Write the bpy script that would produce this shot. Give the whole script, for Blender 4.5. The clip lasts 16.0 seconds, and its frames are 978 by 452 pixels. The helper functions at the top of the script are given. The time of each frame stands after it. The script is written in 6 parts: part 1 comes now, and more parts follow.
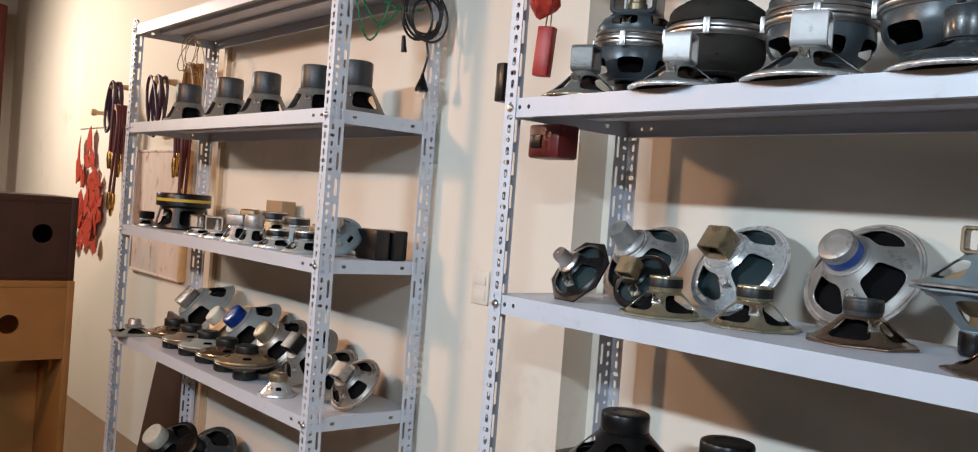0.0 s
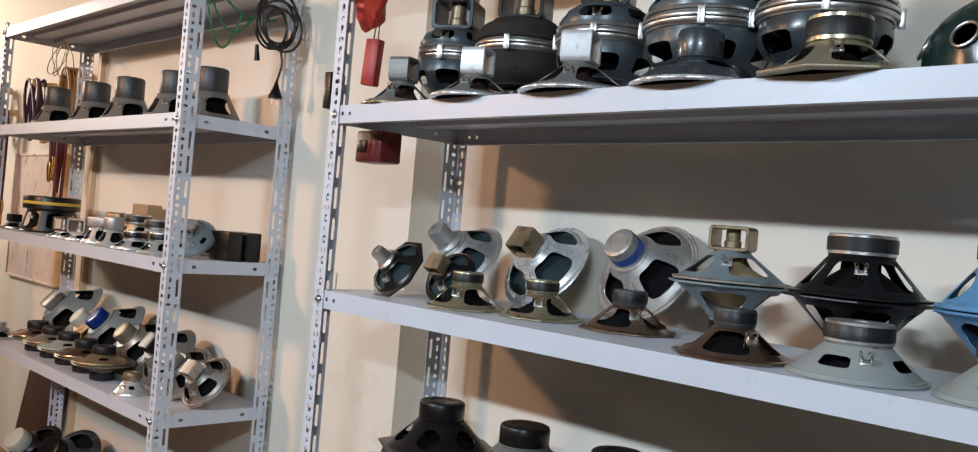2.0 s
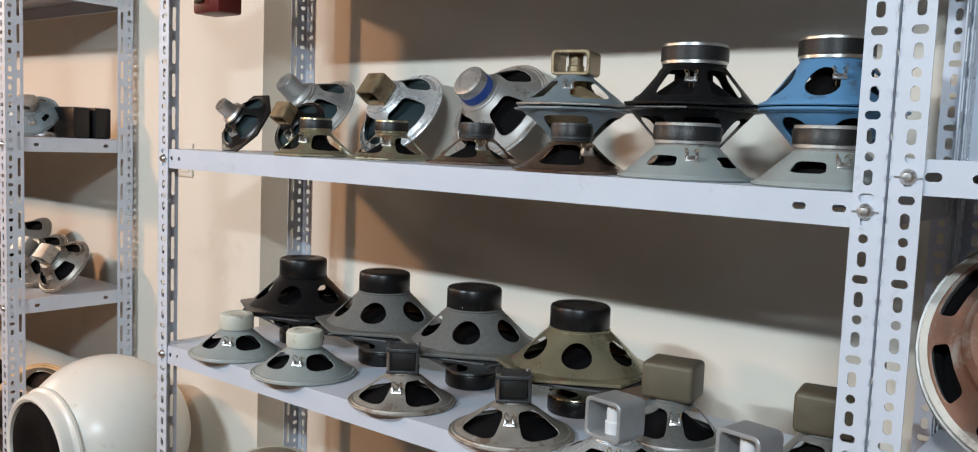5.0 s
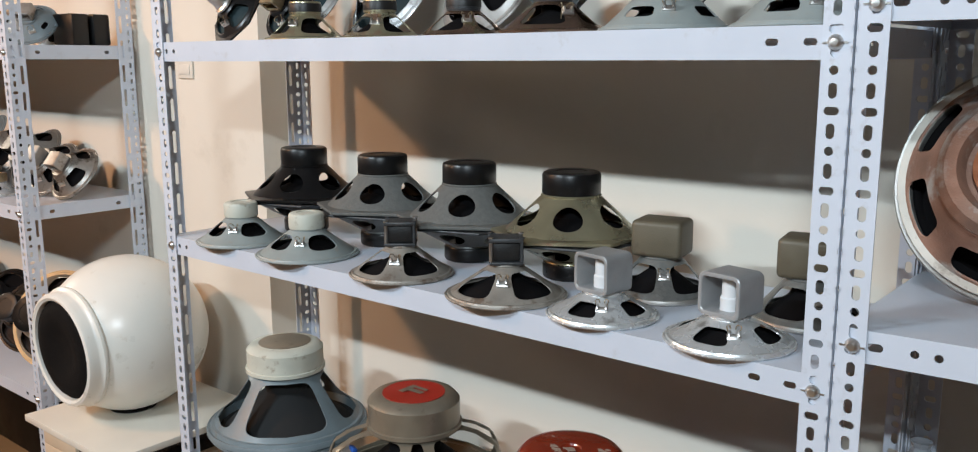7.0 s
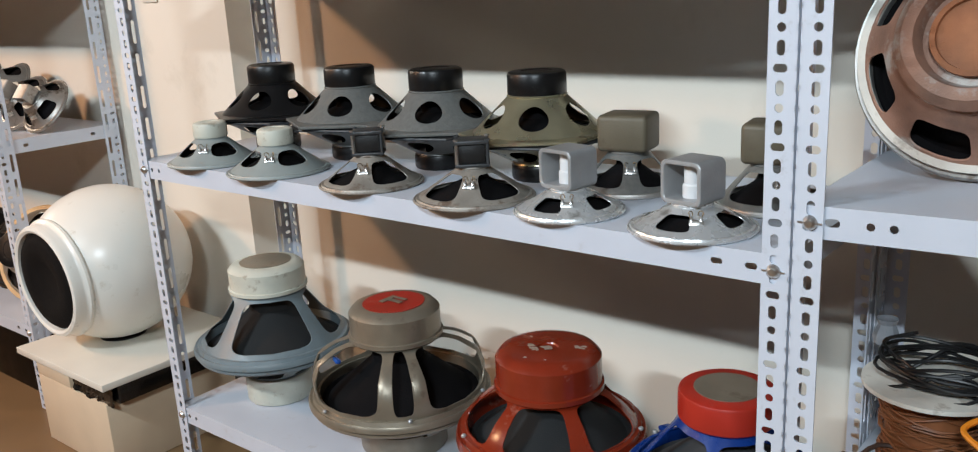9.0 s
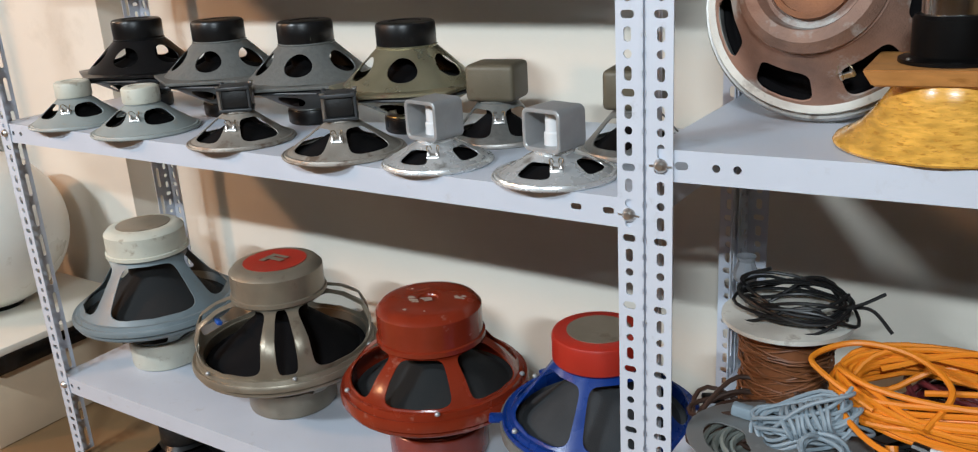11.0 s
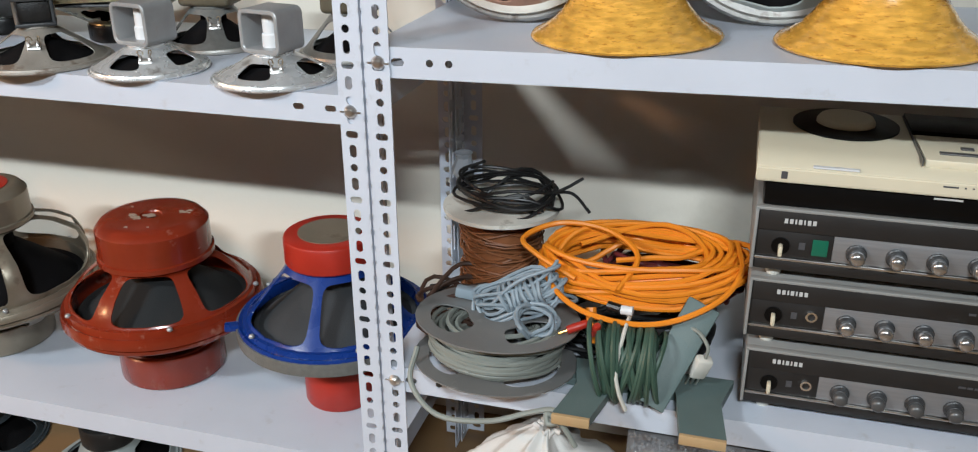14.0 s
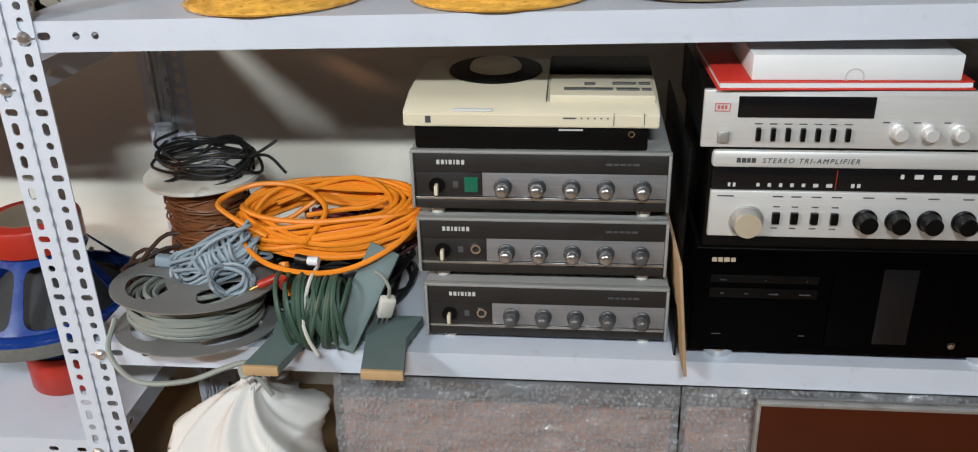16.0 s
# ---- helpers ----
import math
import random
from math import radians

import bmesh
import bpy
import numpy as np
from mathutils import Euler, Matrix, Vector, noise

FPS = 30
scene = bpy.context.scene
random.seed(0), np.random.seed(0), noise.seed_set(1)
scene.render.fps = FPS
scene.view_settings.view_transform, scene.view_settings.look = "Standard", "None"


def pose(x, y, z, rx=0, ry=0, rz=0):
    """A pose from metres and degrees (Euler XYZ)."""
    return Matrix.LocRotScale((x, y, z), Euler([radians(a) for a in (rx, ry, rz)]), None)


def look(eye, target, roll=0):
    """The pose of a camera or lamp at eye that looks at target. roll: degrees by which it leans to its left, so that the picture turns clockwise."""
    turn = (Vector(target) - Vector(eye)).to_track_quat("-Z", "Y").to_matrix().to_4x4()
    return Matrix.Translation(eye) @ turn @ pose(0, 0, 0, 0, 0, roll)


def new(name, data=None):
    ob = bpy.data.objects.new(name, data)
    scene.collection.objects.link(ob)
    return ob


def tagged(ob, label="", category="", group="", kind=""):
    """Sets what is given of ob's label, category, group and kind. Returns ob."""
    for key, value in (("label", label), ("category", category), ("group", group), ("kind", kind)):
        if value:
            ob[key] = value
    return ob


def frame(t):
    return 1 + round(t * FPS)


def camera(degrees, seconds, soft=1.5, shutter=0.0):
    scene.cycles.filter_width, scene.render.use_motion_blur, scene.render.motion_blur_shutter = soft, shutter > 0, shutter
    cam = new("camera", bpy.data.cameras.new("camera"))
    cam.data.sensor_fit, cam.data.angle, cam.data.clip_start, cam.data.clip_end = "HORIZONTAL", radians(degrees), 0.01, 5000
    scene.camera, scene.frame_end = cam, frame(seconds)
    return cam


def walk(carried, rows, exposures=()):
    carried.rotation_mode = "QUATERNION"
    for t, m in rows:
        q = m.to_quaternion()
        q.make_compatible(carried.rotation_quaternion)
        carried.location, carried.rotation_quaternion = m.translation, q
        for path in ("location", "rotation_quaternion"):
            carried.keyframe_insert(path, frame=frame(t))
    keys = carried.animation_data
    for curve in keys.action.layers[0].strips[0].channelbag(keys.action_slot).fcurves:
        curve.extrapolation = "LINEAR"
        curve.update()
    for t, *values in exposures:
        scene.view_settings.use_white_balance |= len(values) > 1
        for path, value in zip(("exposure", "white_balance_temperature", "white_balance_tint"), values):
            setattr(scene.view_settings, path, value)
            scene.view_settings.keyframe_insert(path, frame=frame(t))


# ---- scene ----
cam = camera(57.1, 16.0, 1.15)
PATH = [
    (0, (0.016, 0.014, 1.353), (-1.51, 1.306, 1.322), 4.4),
    (0.5, (0.073, 0.038, 1.355), (-1.424, 1.364, 1.346), 5.3),
    (1, (0.144, 0.084, 1.36), (-1.324, 1.442, 1.366), 5.5),
    (1.5, (0.204, 0.103, 1.355), (-1.239, 1.489, 1.366), 5.3),
    (2, (0.253, 0.092, 1.344), (-1.16, 1.506, 1.356), 4.9),
    (2.5, (0.297, 0.106, 1.341), (-1.09, 1.547, 1.356), 4.5),
    (3, (0.301, 0.124, 1.334), (-1.049, 1.599, 1.35), 3.8),
    (3.5, (0.304, 0.147, 1.311), (-0.996, 1.666, 1.323), 3.0),
    (4, (0.301, 0.154, 1.273), (-0.947, 1.716, 1.21), 2.9),
    (4.2, (0.294, 0.148, 1.241), (-0.936, 1.723, 1.153), 3.4),
    (4.5, (0.304, 0.16, 1.237), (-0.923, 1.731, 1.076), 2.8),
    (4.7, (0.308, 0.167, 1.235), (-0.92, 1.736, 1.063), 2.6),
    (6.8, (0.366, 0.199, 1.162), (-0.895, 1.708, 0.799), -0.1),
    (7, (0.374, 0.179, 1.153), (-0.877, 1.696, 0.789), -0.2),
    (7.5, (0.392, 0.179, 1.133), (-0.859, 1.684, 0.725), -1.1),
    (8, (0.392, 0.189, 1.121), (-0.851, 1.69, 0.671), -1.5),
    (8.5, (0.402, 0.203, 1.114), (-0.833, 1.698, 0.625), -2.2),
    (8.7, (0.407, 0.203, 1.115), (-0.825, 1.696, 0.61), -2.6),
    (10.8, (0.455, 0.237, 1.124), (-0.651, 1.78, 0.498), -3.9),
    (11, (0.466, 0.242, 1.112), (-0.593, 1.814, 0.474), -3.5),
    (11.5, (0.468, 0.256, 1.107), (-0.466, 1.89, 0.432), -2.8),
    (12, (0.455, 0.249, 1.104), (-0.375, 1.926, 0.397), -1.9),
    (12.5, (0.443, 0.243, 1.105), (-0.269, 1.956, 0.357), -1.1),
    (13, (0.44, 0.238, 1.104), (-0.212, 1.969, 0.342), -0.9),
    (13.5, (0.463, 0.219, 1.103), (-0.116, 1.967, 0.323), -0.8),
    (14, (0.499, 0.19, 1.087), (-0.007, 1.952, 0.288), -0.2),
    (14.5, (0.566, 0.197, 1.07), (0.135, 1.967, 0.244), 0.2),
    (14.6, (0.568, 0.189, 1.074), (0.182, 1.966, 0.242), 0.5),
    (15, (0.617, 0.196, 1.059), (0.308, 1.978, 0.207), -0.1),
    (15.5, (0.689, 0.18, 1.066), (0.442, 1.972, 0.212), -0.8),
    (16, (0.741, 0.164, 1.08), (0.557, 1.964, 0.228), -1.3),
]
walk(cam, [(t, look(eye, target, roll)) for t, eye, target, roll in PATH], [(0.0, -1.1, 5600, 6), (3.0, -1.14, 5750, 6), (4.5, -1.0, 5850, 6), (8.0, -0.79, 5880, 6), (12.0, -0.68, 6000, 7), (16.0, -0.54, 6200, 8)])

# ---- world and lights ----
world = bpy.data.worlds.new("world")
scene.world = world
world.use_nodes = True
world.node_tree.nodes["Background"].inputs[0].default_value = (1.0, 0.9, 0.8, 1)
world.node_tree.nodes["Background"].inputs[1].default_value = 0.0


def area_lamp(name, m, sx, sy, power, colour):
    data = bpy.data.lights.new(name, "AREA")
    data.shape, data.size, data.size_y, data.energy, data.color = "RECTANGLE", sx, sy, power, colour
    ob = new(name, data)
    ob.matrix_world = m
    return ob


# two short ceiling tubes in line over the aisle, a warm bulb beside them, and the warm lamp of the next room
area_lamp("ceiling_tube", look((-1.36, -1.15, 2.28), (-1.2, 0.7, 0.5)), 0.52, 0.07, 95, (0.93, 0.985, 1.0))
area_lamp("ceiling_tube", look((0.85, -1.15, 2.28), (0.5, 0.8, 0.4)), 0.52, 0.07, 95, (0.93, 0.985, 1.0))
area_lamp("warm_lamp", look((-2.95, -0.75, 2.2), (-2.6, 1.5, 0.9)), 0.26, 0.2, 70, (1.0, 0.5, 0.24))
area_lamp("next_room_lamp", look((-6.3, 0.25, 2.35), (-5.1, 1.7, 1.3)), 0.6, 0.5, 125, (1.0, 0.78, 0.58))


# ---- materials ----
def nodes_of(name):
    mat = bpy.data.materials.new(name)
    mat.use_nodes = True
    nt = mat.node_tree
    return mat, nt, nt.nodes["Principled BSDF"]


def surface(name, rgb, rough=0.5, metal=0.0, var=0.15, scale=25.0, bump=0.1, stain=None, stain_amount=0.0, stain_scale=8.0,
            fine=400.0, coat=0.0, stretch=(1, 1, 1), spec=0.5):
    """A base colour that varies at two scales, with fine relief, uneven gloss and, if given, stains of a second colour."""
    mat, nt, bsdf = nodes_of(name)
    link = nt.links.new
    coord = nt.nodes.new("ShaderNodeTexCoord")
    mapping = nt.nodes.new("ShaderNodeMapping")
    mapping.inputs["Scale"].default_value = stretch
    link(coord.outputs["Object"], mapping.inputs["Vector"])
    shift = nt.nodes.new("ShaderNodeObjectInfo")
    link(shift.outputs["Random"], mapping.inputs["Location"])
    n1 = nt.nodes.new("ShaderNodeTexNoise")
    n1.inputs["Scale"].default_value, n1.inputs["Detail"].default_value = scale, 6
    n2 = nt.nodes.new("ShaderNodeTexNoise")
    n2.inputs["Scale"].default_value, n2.inputs["Detail"].default_value = fine, 3
    link(mapping.outputs[0], n1.inputs["Vector"])
    link(mapping.outputs[0], n2.inputs["Vector"])
    ramp = nt.nodes.new("ShaderNodeValToRGB")
    ramp.color_ramp.elements[0].position, ramp.color_ramp.elements[1].position = 0.3, 0.7
    lo = [c * (1 - var) for c in rgb]
    hi = [min(1, c * (1 + var)) for c in rgb]
    ramp.color_ramp.elements[0].color, ramp.color_ramp.elements[1].color = (*lo, 1), (*hi, 1)
    link(n1.outputs[0], ramp.inputs[0])
    colour = ramp.outputs[0]
    if stain:
        n3 = nt.nodes.new("ShaderNodeTexNoise")
        n3.inputs["Scale"].default_value, n3.inputs["Detail"].default_value, n3.inputs["Roughness"].default_value = stain_scale, 8, 0.65
        link(mapping.outputs[0], n3.inputs["Vector"])
        edge = nt.nodes.new("ShaderNodeMapRange")
        edge.inputs[1].default_value, edge.inputs[2].default_value = 0.62 - 0.3 * stain_amount, 0.72 - 0.3 * stain_amount
        link(n3.outputs[0], edge.inputs[0])
        mix = nt.nodes.new("ShaderNodeMix")
        mix.data_type = "RGBA"
        link(edge.outputs[0], mix.inputs[0])
        link(colour, mix.inputs[6])
        mix.inputs[7].default_value = (*stain, 1)
        colour = mix.outputs[2]
    link(colour, bsdf.inputs["Base Color"])
    gloss = nt.nodes.new("ShaderNodeMapRange")
    gloss.inputs[3].default_value, gloss.inputs[4].default_value = max(0.04, rough - 0.12), min(1, rough + 0.14)
    link(n1.outputs[0], gloss.inputs[0])
    link(gloss.outputs[0], bsdf.inputs["Roughness"])
    bsdf.inputs["Metallic"].default_value = metal
    bsdf.inputs["Coat Weight"].default_value = coat
    bsdf.inputs["Specular IOR Level"].default_value = spec
    if bump:
        relief = nt.nodes.new("ShaderNodeBump")
        relief.inputs["Strength"].default_value, relief.inputs["Distance"].default_value = bump, 0.002
        link(n2.outputs[0], relief.inputs["Height"])
        link(relief.outputs[0], bsdf.inputs["Normal"])
    return mat


M_WALL = surface("cream_wall_paint", (0.74, 0.69, 0.6), 0.75, 0, 0.035, 1.6, 0.12, (0.66, 0.61, 0.52), 0.05, 3.0, 160)
# for the unseen south and east walls: brown tints and dims the bounce light
M_SOUTH = surface("warm_bounce_brown", (0.17, 0.11, 0.05), 0.8, 0, 0.1, 2, 0.1)
# ceiling colour set dark so that little light bounces into the shelf shadows
M_CEIL = surface("low_bounce_ceiling", (0.2, 0.15, 0.1), 0.85, 0, 0.03, 2, 0.1)
M_FLOOR = surface("floor_tile", (0.21, 0.125, 0.058), 0.4, 0, 0.12, 5, 0.05)
M_SHELF = surface("powder_coat_grey", (0.55, 0.585, 0.66), 0.36, 0, 0.025, 12, 0.06, (0.5, 0.52, 0.57), 0.05, 30, 900)
M_POST = surface("powder_coat_post", (0.56, 0.595, 0.67), 0.4, 0, 0.03, 12, 0.06, (0.48, 0.5, 0.55), 0.07, 40, 900)
M_STEEL = surface("zinc_steel", (0.62, 0.61, 0.59), 0.32, 1, 0.12, 40, 0.1)
M_YOKE = surface("plated_yoke", (0.36, 0.365, 0.37), 0.36, 0.35, 0.1, 30, 0.15, (0.36, 0.34, 0.32), 0.12, 30)
M_YOKEP = surface("pale_plated_yoke", (0.56, 0.565, 0.57), 0.4, 0.3, 0.08, 30, 0.15, (0.4, 0.39, 0.37), 0.12, 30)
M_CLOTHB = surface("brown_black_dust_cloth", (0.03, 0.027, 0.023), 0.85, 0, 0.2, 30, 0.4, fine=700, spec=0.2)
M_SILVER = surface("silver_paint", (0.7, 0.715, 0.72), 0.26, 0.6, 0.1, 30, 0.1, (0.34, 0.33, 0.31), 0.06, 30)
M_DULL = surface("dull_aluminium", (0.42, 0.41, 0.39), 0.45, 0.7, 0.18, 30, 0.2, (0.22, 0.19, 0.16), 0.2, 24)
M_TARN = surface("tarnished_aluminium", (0.3, 0.29, 0.27), 0.38, 0.75, 0.25, 20, 0.2, (0.13, 0.11, 0.09), 0.25, 22)
M_WORN = surface("worn_plated_steel", (0.3, 0.275, 0.24), 0.45, 0.35, 0.2, 25, 0.25, (0.16, 0.12, 0.09), 0.25, 24)
M_CLAMP = surface("dark_magnet_steel", (0.05, 0.052, 0.055), 0.4, 0.3, 0.2, 30, 0.2, (0.12, 0.11, 0.1), 0.1, 40)
M_HAMMER = surface("grey_hammer_paint", (0.15, 0.153, 0.145), 0.38, 0.15, 0.12, 120, 0.35, (0.17, 0.16, 0.14), 0.1, 30, 250)
M_LGREY = surface("pale_grey_paint", (0.27, 0.295, 0.285), 0.4, 0, 0.07, 25, 0.12, (0.28, 0.27, 0.24), 0.12, 35)
M_BGREY = surface("blue_grey_paint", (0.165, 0.205, 0.225), 0.4, 0, 0.08, 25, 0.15, (0.16, 0.17, 0.17), 0.12, 30)
M_SLATE = surface("slate_enamel", (0.065, 0.08, 0.09), 0.32, 0.2, 0.12, 20, 0.06, (0.14, 0.14, 0.14), 0.08, 40, 300)
M_DGREY = surface("dark_grey_enamel", (0.032, 0.04, 0.046), 0.25, 0, 0.12, 20, 0.05, (0.15, 0.15, 0.14), 0.06, 40, 300, 0.3)
M_NAVY = surface("navy_enamel", (0.04, 0.055, 0.085), 0.22, 0, 0.12, 20, 0.05)
M_BLACK = surface("black_enamel", (0.006, 0.006, 0.0065), 0.32, 0, 0.2, 20, 0.08, (0.035, 0.033, 0.03), 0.04, 30, spec=0.35)
M_FERR = surface("ferrite_black", (0.012, 0.0115, 0.0115), 0.42, 0, 0.2, 30, 0.2, (0.06, 0.05, 0.045), 0.06, 45, spec=0.4)
M_PAPER = surface("dark_cone_paper", (0.006, 0.0055, 0.006), 0.9, 0, 0.2, 30, 0.3, fine=260, spec=0.1)
M_TEALC = surface("teal_cone_paper", (0.009, 0.024, 0.028), 0.8, 0, 0.2, 30, 0.3)
M_FELTC = surface("felt_grey_cone", (0.045, 0.047, 0.05), 0.9, 0, 0.12, 20, 0.3, spec=0.15)
M_GREYC = surface("grey_cone_paper", (0.013, 0.0135, 0.014), 0.9, 0, 0.12, 20, 0.3)
M_TANC = surface("tan_cone_paper", (0.32, 0.24, 0.13), 0.8, 0, 0.12, 20, 0.3)
M_BROWNC = surface("brown_cone_paper", (0.03, 0.015, 0.009), 0.8, 0, 0.15, 20, 0.3)
M_BRASS = surface("worn_brass", (0.29, 0.225, 0.135), 0.42, 0.6, 0.2, 35, 0.15, (0.14, 0.1, 0.06), 0.25, 30)
M_OLIVE = surface("olive_box_paint", (0.115, 0.097, 0.064), 0.5, 0.1, 0.1, 25, 0.15, (0.1, 0.075, 0.05), 0.12, 30)
M_ZINC = surface("yellow_zinc_plate", (0.42, 0.39, 0.26), 0.28, 0.8, 0.2, 14, 0.1, (0.42, 0.28, 0.2), 0.25, 12)
M_COPPER = surface("iridescent_zinc_plate", (0.3, 0.2, 0.145), 0.24, 0.9, 0.3, 14, 0.1, (0.3, 0.3, 0.16), 0.3, 14)
M_BRONZE = surface("bronze_paint", (0.3, 0.26, 0.18), 0.4, 0.5, 0.12, 25, 0.15)
M_CREAMM = surface("cream_magnet_paint", (0.55, 0.55, 0.47), 0.5, 0, 0.07, 25, 0.12, (0.36, 0.33, 0.26), 0.12, 40)
M_RED = surface("red_oxide_enamel", (0.2, 0.022, 0.007), 0.22, 0, 0.14, 18, 0.12, (0.3, 0.13, 0.09), 0.03, 16, 200, 0.2)
M_PRIMER = surface("bare_primer", (0.36, 0.29, 0.23), 0.55, 0.1, 0.2, 60, 0.3, (0.2, 0.12, 0.08), 0.3, 60)
M_BRED = surface("bright_red_paint", (0.36, 0.022, 0.011), 0.35, 0, 0.1, 18, 0.1)
M_BLUE = surface("blue_enamel", (0.006, 0.032, 0.19), 0.26, 0, 0.12, 18, 0.08, spec=0.35)
M_SKYB = surface("sky_blue_paint", (0.11, 0.25, 0.44), 0.36, 0, 0.1, 18, 0.1, (0.07, 0.12, 0.18), 0.1, 30)
M_DGREEN = surface("dark_green_enamel", (0.012, 0.028, 0.022), 0.22, 0, 0.15, 18, 0.05)
M_TAUPE = surface("taupe_metallic_paint", (0.27, 0.235, 0.18), 0.36, 0.5, 0.12, 22, 0.1, (0.2, 0.16, 0.12), 0.1, 24)
M_RUST = surface("rusted_casting", (0.27, 0.155, 0.11), 0.6, 0.2, 0.3, 20, 0.5, (0.4, 0.37, 0.34), 0.32, 14)
M_RUSTD = surface("deep_rust", (0.29, 0.115, 0.05), 0.75, 0, 0.3, 20, 0.5)
M_GASKET = surface("pale_gasket", (0.6, 0.58, 0.52), 0.6, 0, 0.1, 30, 0.2, (0.4, 0.37, 0.32), 0.15, 30)
M_WOOD = surface("lacquered_burl", (0.64, 0.34, 0.055), 0.25, 0, 0.3, 42, 0.1, (0.4, 0.17, 0.02), 0.24, 85, 200, 0.5, (1, 1, 5))
M_PLY = surface("orange_ply", (0.45, 0.21, 0.06), 0.45, 0, 0.15, 30, 0.1, (0.3, 0.13, 0.03), 0.2, 14, 200, 0.1, (1, 1, 5))
M_WHITE = surface("white_gloss", (0.74, 0.72, 0.66), 0.3, 0, 0.03, 6, 0.04, (0.6, 0.56, 0.48), 0.05, 20)
M_CABPINE = surface("orange_pine_board", (0.3, 0.14, 0.035), 0.5, 0, 0.08, 10, 0.1)
M_MDF = surface("pale_mdf", (0.6, 0.48, 0.34), 0.6, 0, 0.05, 10, 0.1)
M_MDFT = surface("pale_laminate", (0.66, 0.62, 0.54), 0.45, 0, 0.04, 8, 0.06)
M_BROWN = surface("brown_board", (0.035, 0.011, 0.004), 0.5, 0, 0.15, 10, 0.1)
M_CARD = surface("cardboard", (0.36, 0.24, 0.13), 0.8, 0, 0.1, 15, 0.15)
M_PANEL = surface("dark_panel_brown", (0.035, 0.018, 0.012), 0.45, 0, 0.12, 6, 0.08)
M_REDPAN = surface("red_brown_panel", (0.05, 0.009, 0.003), 0.22, 0, 0.1, 6, 0.05)
M_ORANGE = surface("orange_cable", (0.72, 0.22, 0.01), 0.45, 0, 0.08, 20, 0.05)
M_BRWIRE = surface("brown_wire", (0.2, 0.075, 0.028), 0.5, 0, 0.2, 30, 0.05)
M_GRWIRE = surface("grey_blue_cable", (0.24, 0.29, 0.33), 0.5, 0, 0.1, 20, 0.05)
M_GREENW = surface("green_cable", (0.045, 0.085, 0.06), 0.45, 0, 0.15, 20, 0.05)
M_PALEW = surface("pale_grey_cable", (0.23, 0.245, 0.22), 0.5, 0, 0.1, 20, 0.05)
M_BKWIRE = surface("black_cable", (0.008, 0.008, 0.0085), 0.4, 0, 0.2, 20, 0.05)
M_PURPLE = surface("purple_cable", (0.05, 0.02, 0.05), 0.5, 0, 0.2, 20, 0.05)
M_MAROON = surface("maroon_cable", (0.1, 0.012, 0.015), 0.5, 0, 0.2, 20, 0.05)
M_GOLD = surface("gold_plug", (0.7, 0.45, 0.13), 0.25, 1, 0.1, 20, 0.02)
M_GWOOD = surface("grey_green_painted_wood", (0.1, 0.14, 0.135), 0.5, 0, 0.1, 15, 0.15)
M_RAWWOOD = surface("raw_wood", (0.45, 0.3, 0.15), 0.6, 0, 0.12, 15, 0.15)
M_PEG = surface("turned_peg_wood", (0.6, 0.4, 0.2), 0.5, 0, 0.12, 20, 0.1)
M_REEL = surface("reel_grey_metal", (0.24, 0.24, 0.235), 0.42, 0.35, 0.08, 15, 0.08, (0.35, 0.34, 0.33), 0.1, 20)
M_AMPLID = surface("amp_grey_lid", (0.26, 0.26, 0.25), 0.5, 0.1, 0.06, 20, 0.15)
M_AMPDK = surface("amp_dark_fascia", (0.014, 0.0125, 0.012), 0.45, 0, 0.1, 20, 0.05)
M_AMPSIL = surface("amp_brushed_fascia", (0.3, 0.3, 0.31), 0.4, 0.6, 0.06, 15, 0.06, stretch=(1, 1, 30))
M_CHROME = surface("chrome", (0.75, 0.75, 0.74), 0.12, 1, 0.04, 30, 0)
M_KNOB = surface("satin_knob", (0.5, 0.5, 0.5), 0.22, 0.9, 0.06, 30, 0)
M_CAPDK = surface("dull_knob_cap", (0.1, 0.1, 0.1), 0.35, 0.4, 0.1, 30, 0)
M_GREENL = surface("green_lens", (0.01, 0.12, 0.07), 0.3, 0, 0.1, 20, 0)
M_IVORY = surface("ivory_plastic", (0.62, 0.56, 0.42), 0.42, 0, 0.03, 10, 0.03)
M_BKPLAS = surface("black_plastic", (0.003, 0.0028, 0.0028), 0.35, 0, 0.1, 20, 0.03, spec=0.15)
M_GLOSSBK = surface("gloss_black_fascia", (0.0008, 0.0008, 0.001), 0.14, 0, 0.1, 10, 0, spec=0.04)
M_DISPLAY = surface("display_window", (0.006, 0.006, 0.007), 0.12, 0, 0.1, 10, 0, spec=0.3)
M_FASCIA = surface("silver_fascia", (0.64, 0.64, 0.63), 0.38, 0.4, 0.03, 10, 0.03, stretch=(1, 1, 30))
M_MARK = surface("pale_print", (0.5, 0.5, 0.49), 0.5, 0, 0.05, 10, 0)
M_MARKD = surface("dark_print", (0.06, 0.06, 0.065), 0.5, 0, 0.05, 10, 0)
M_MARKR = surface("red_print", (0.5, 0.1, 0.08), 0.5, 0, 0.05, 10, 0)
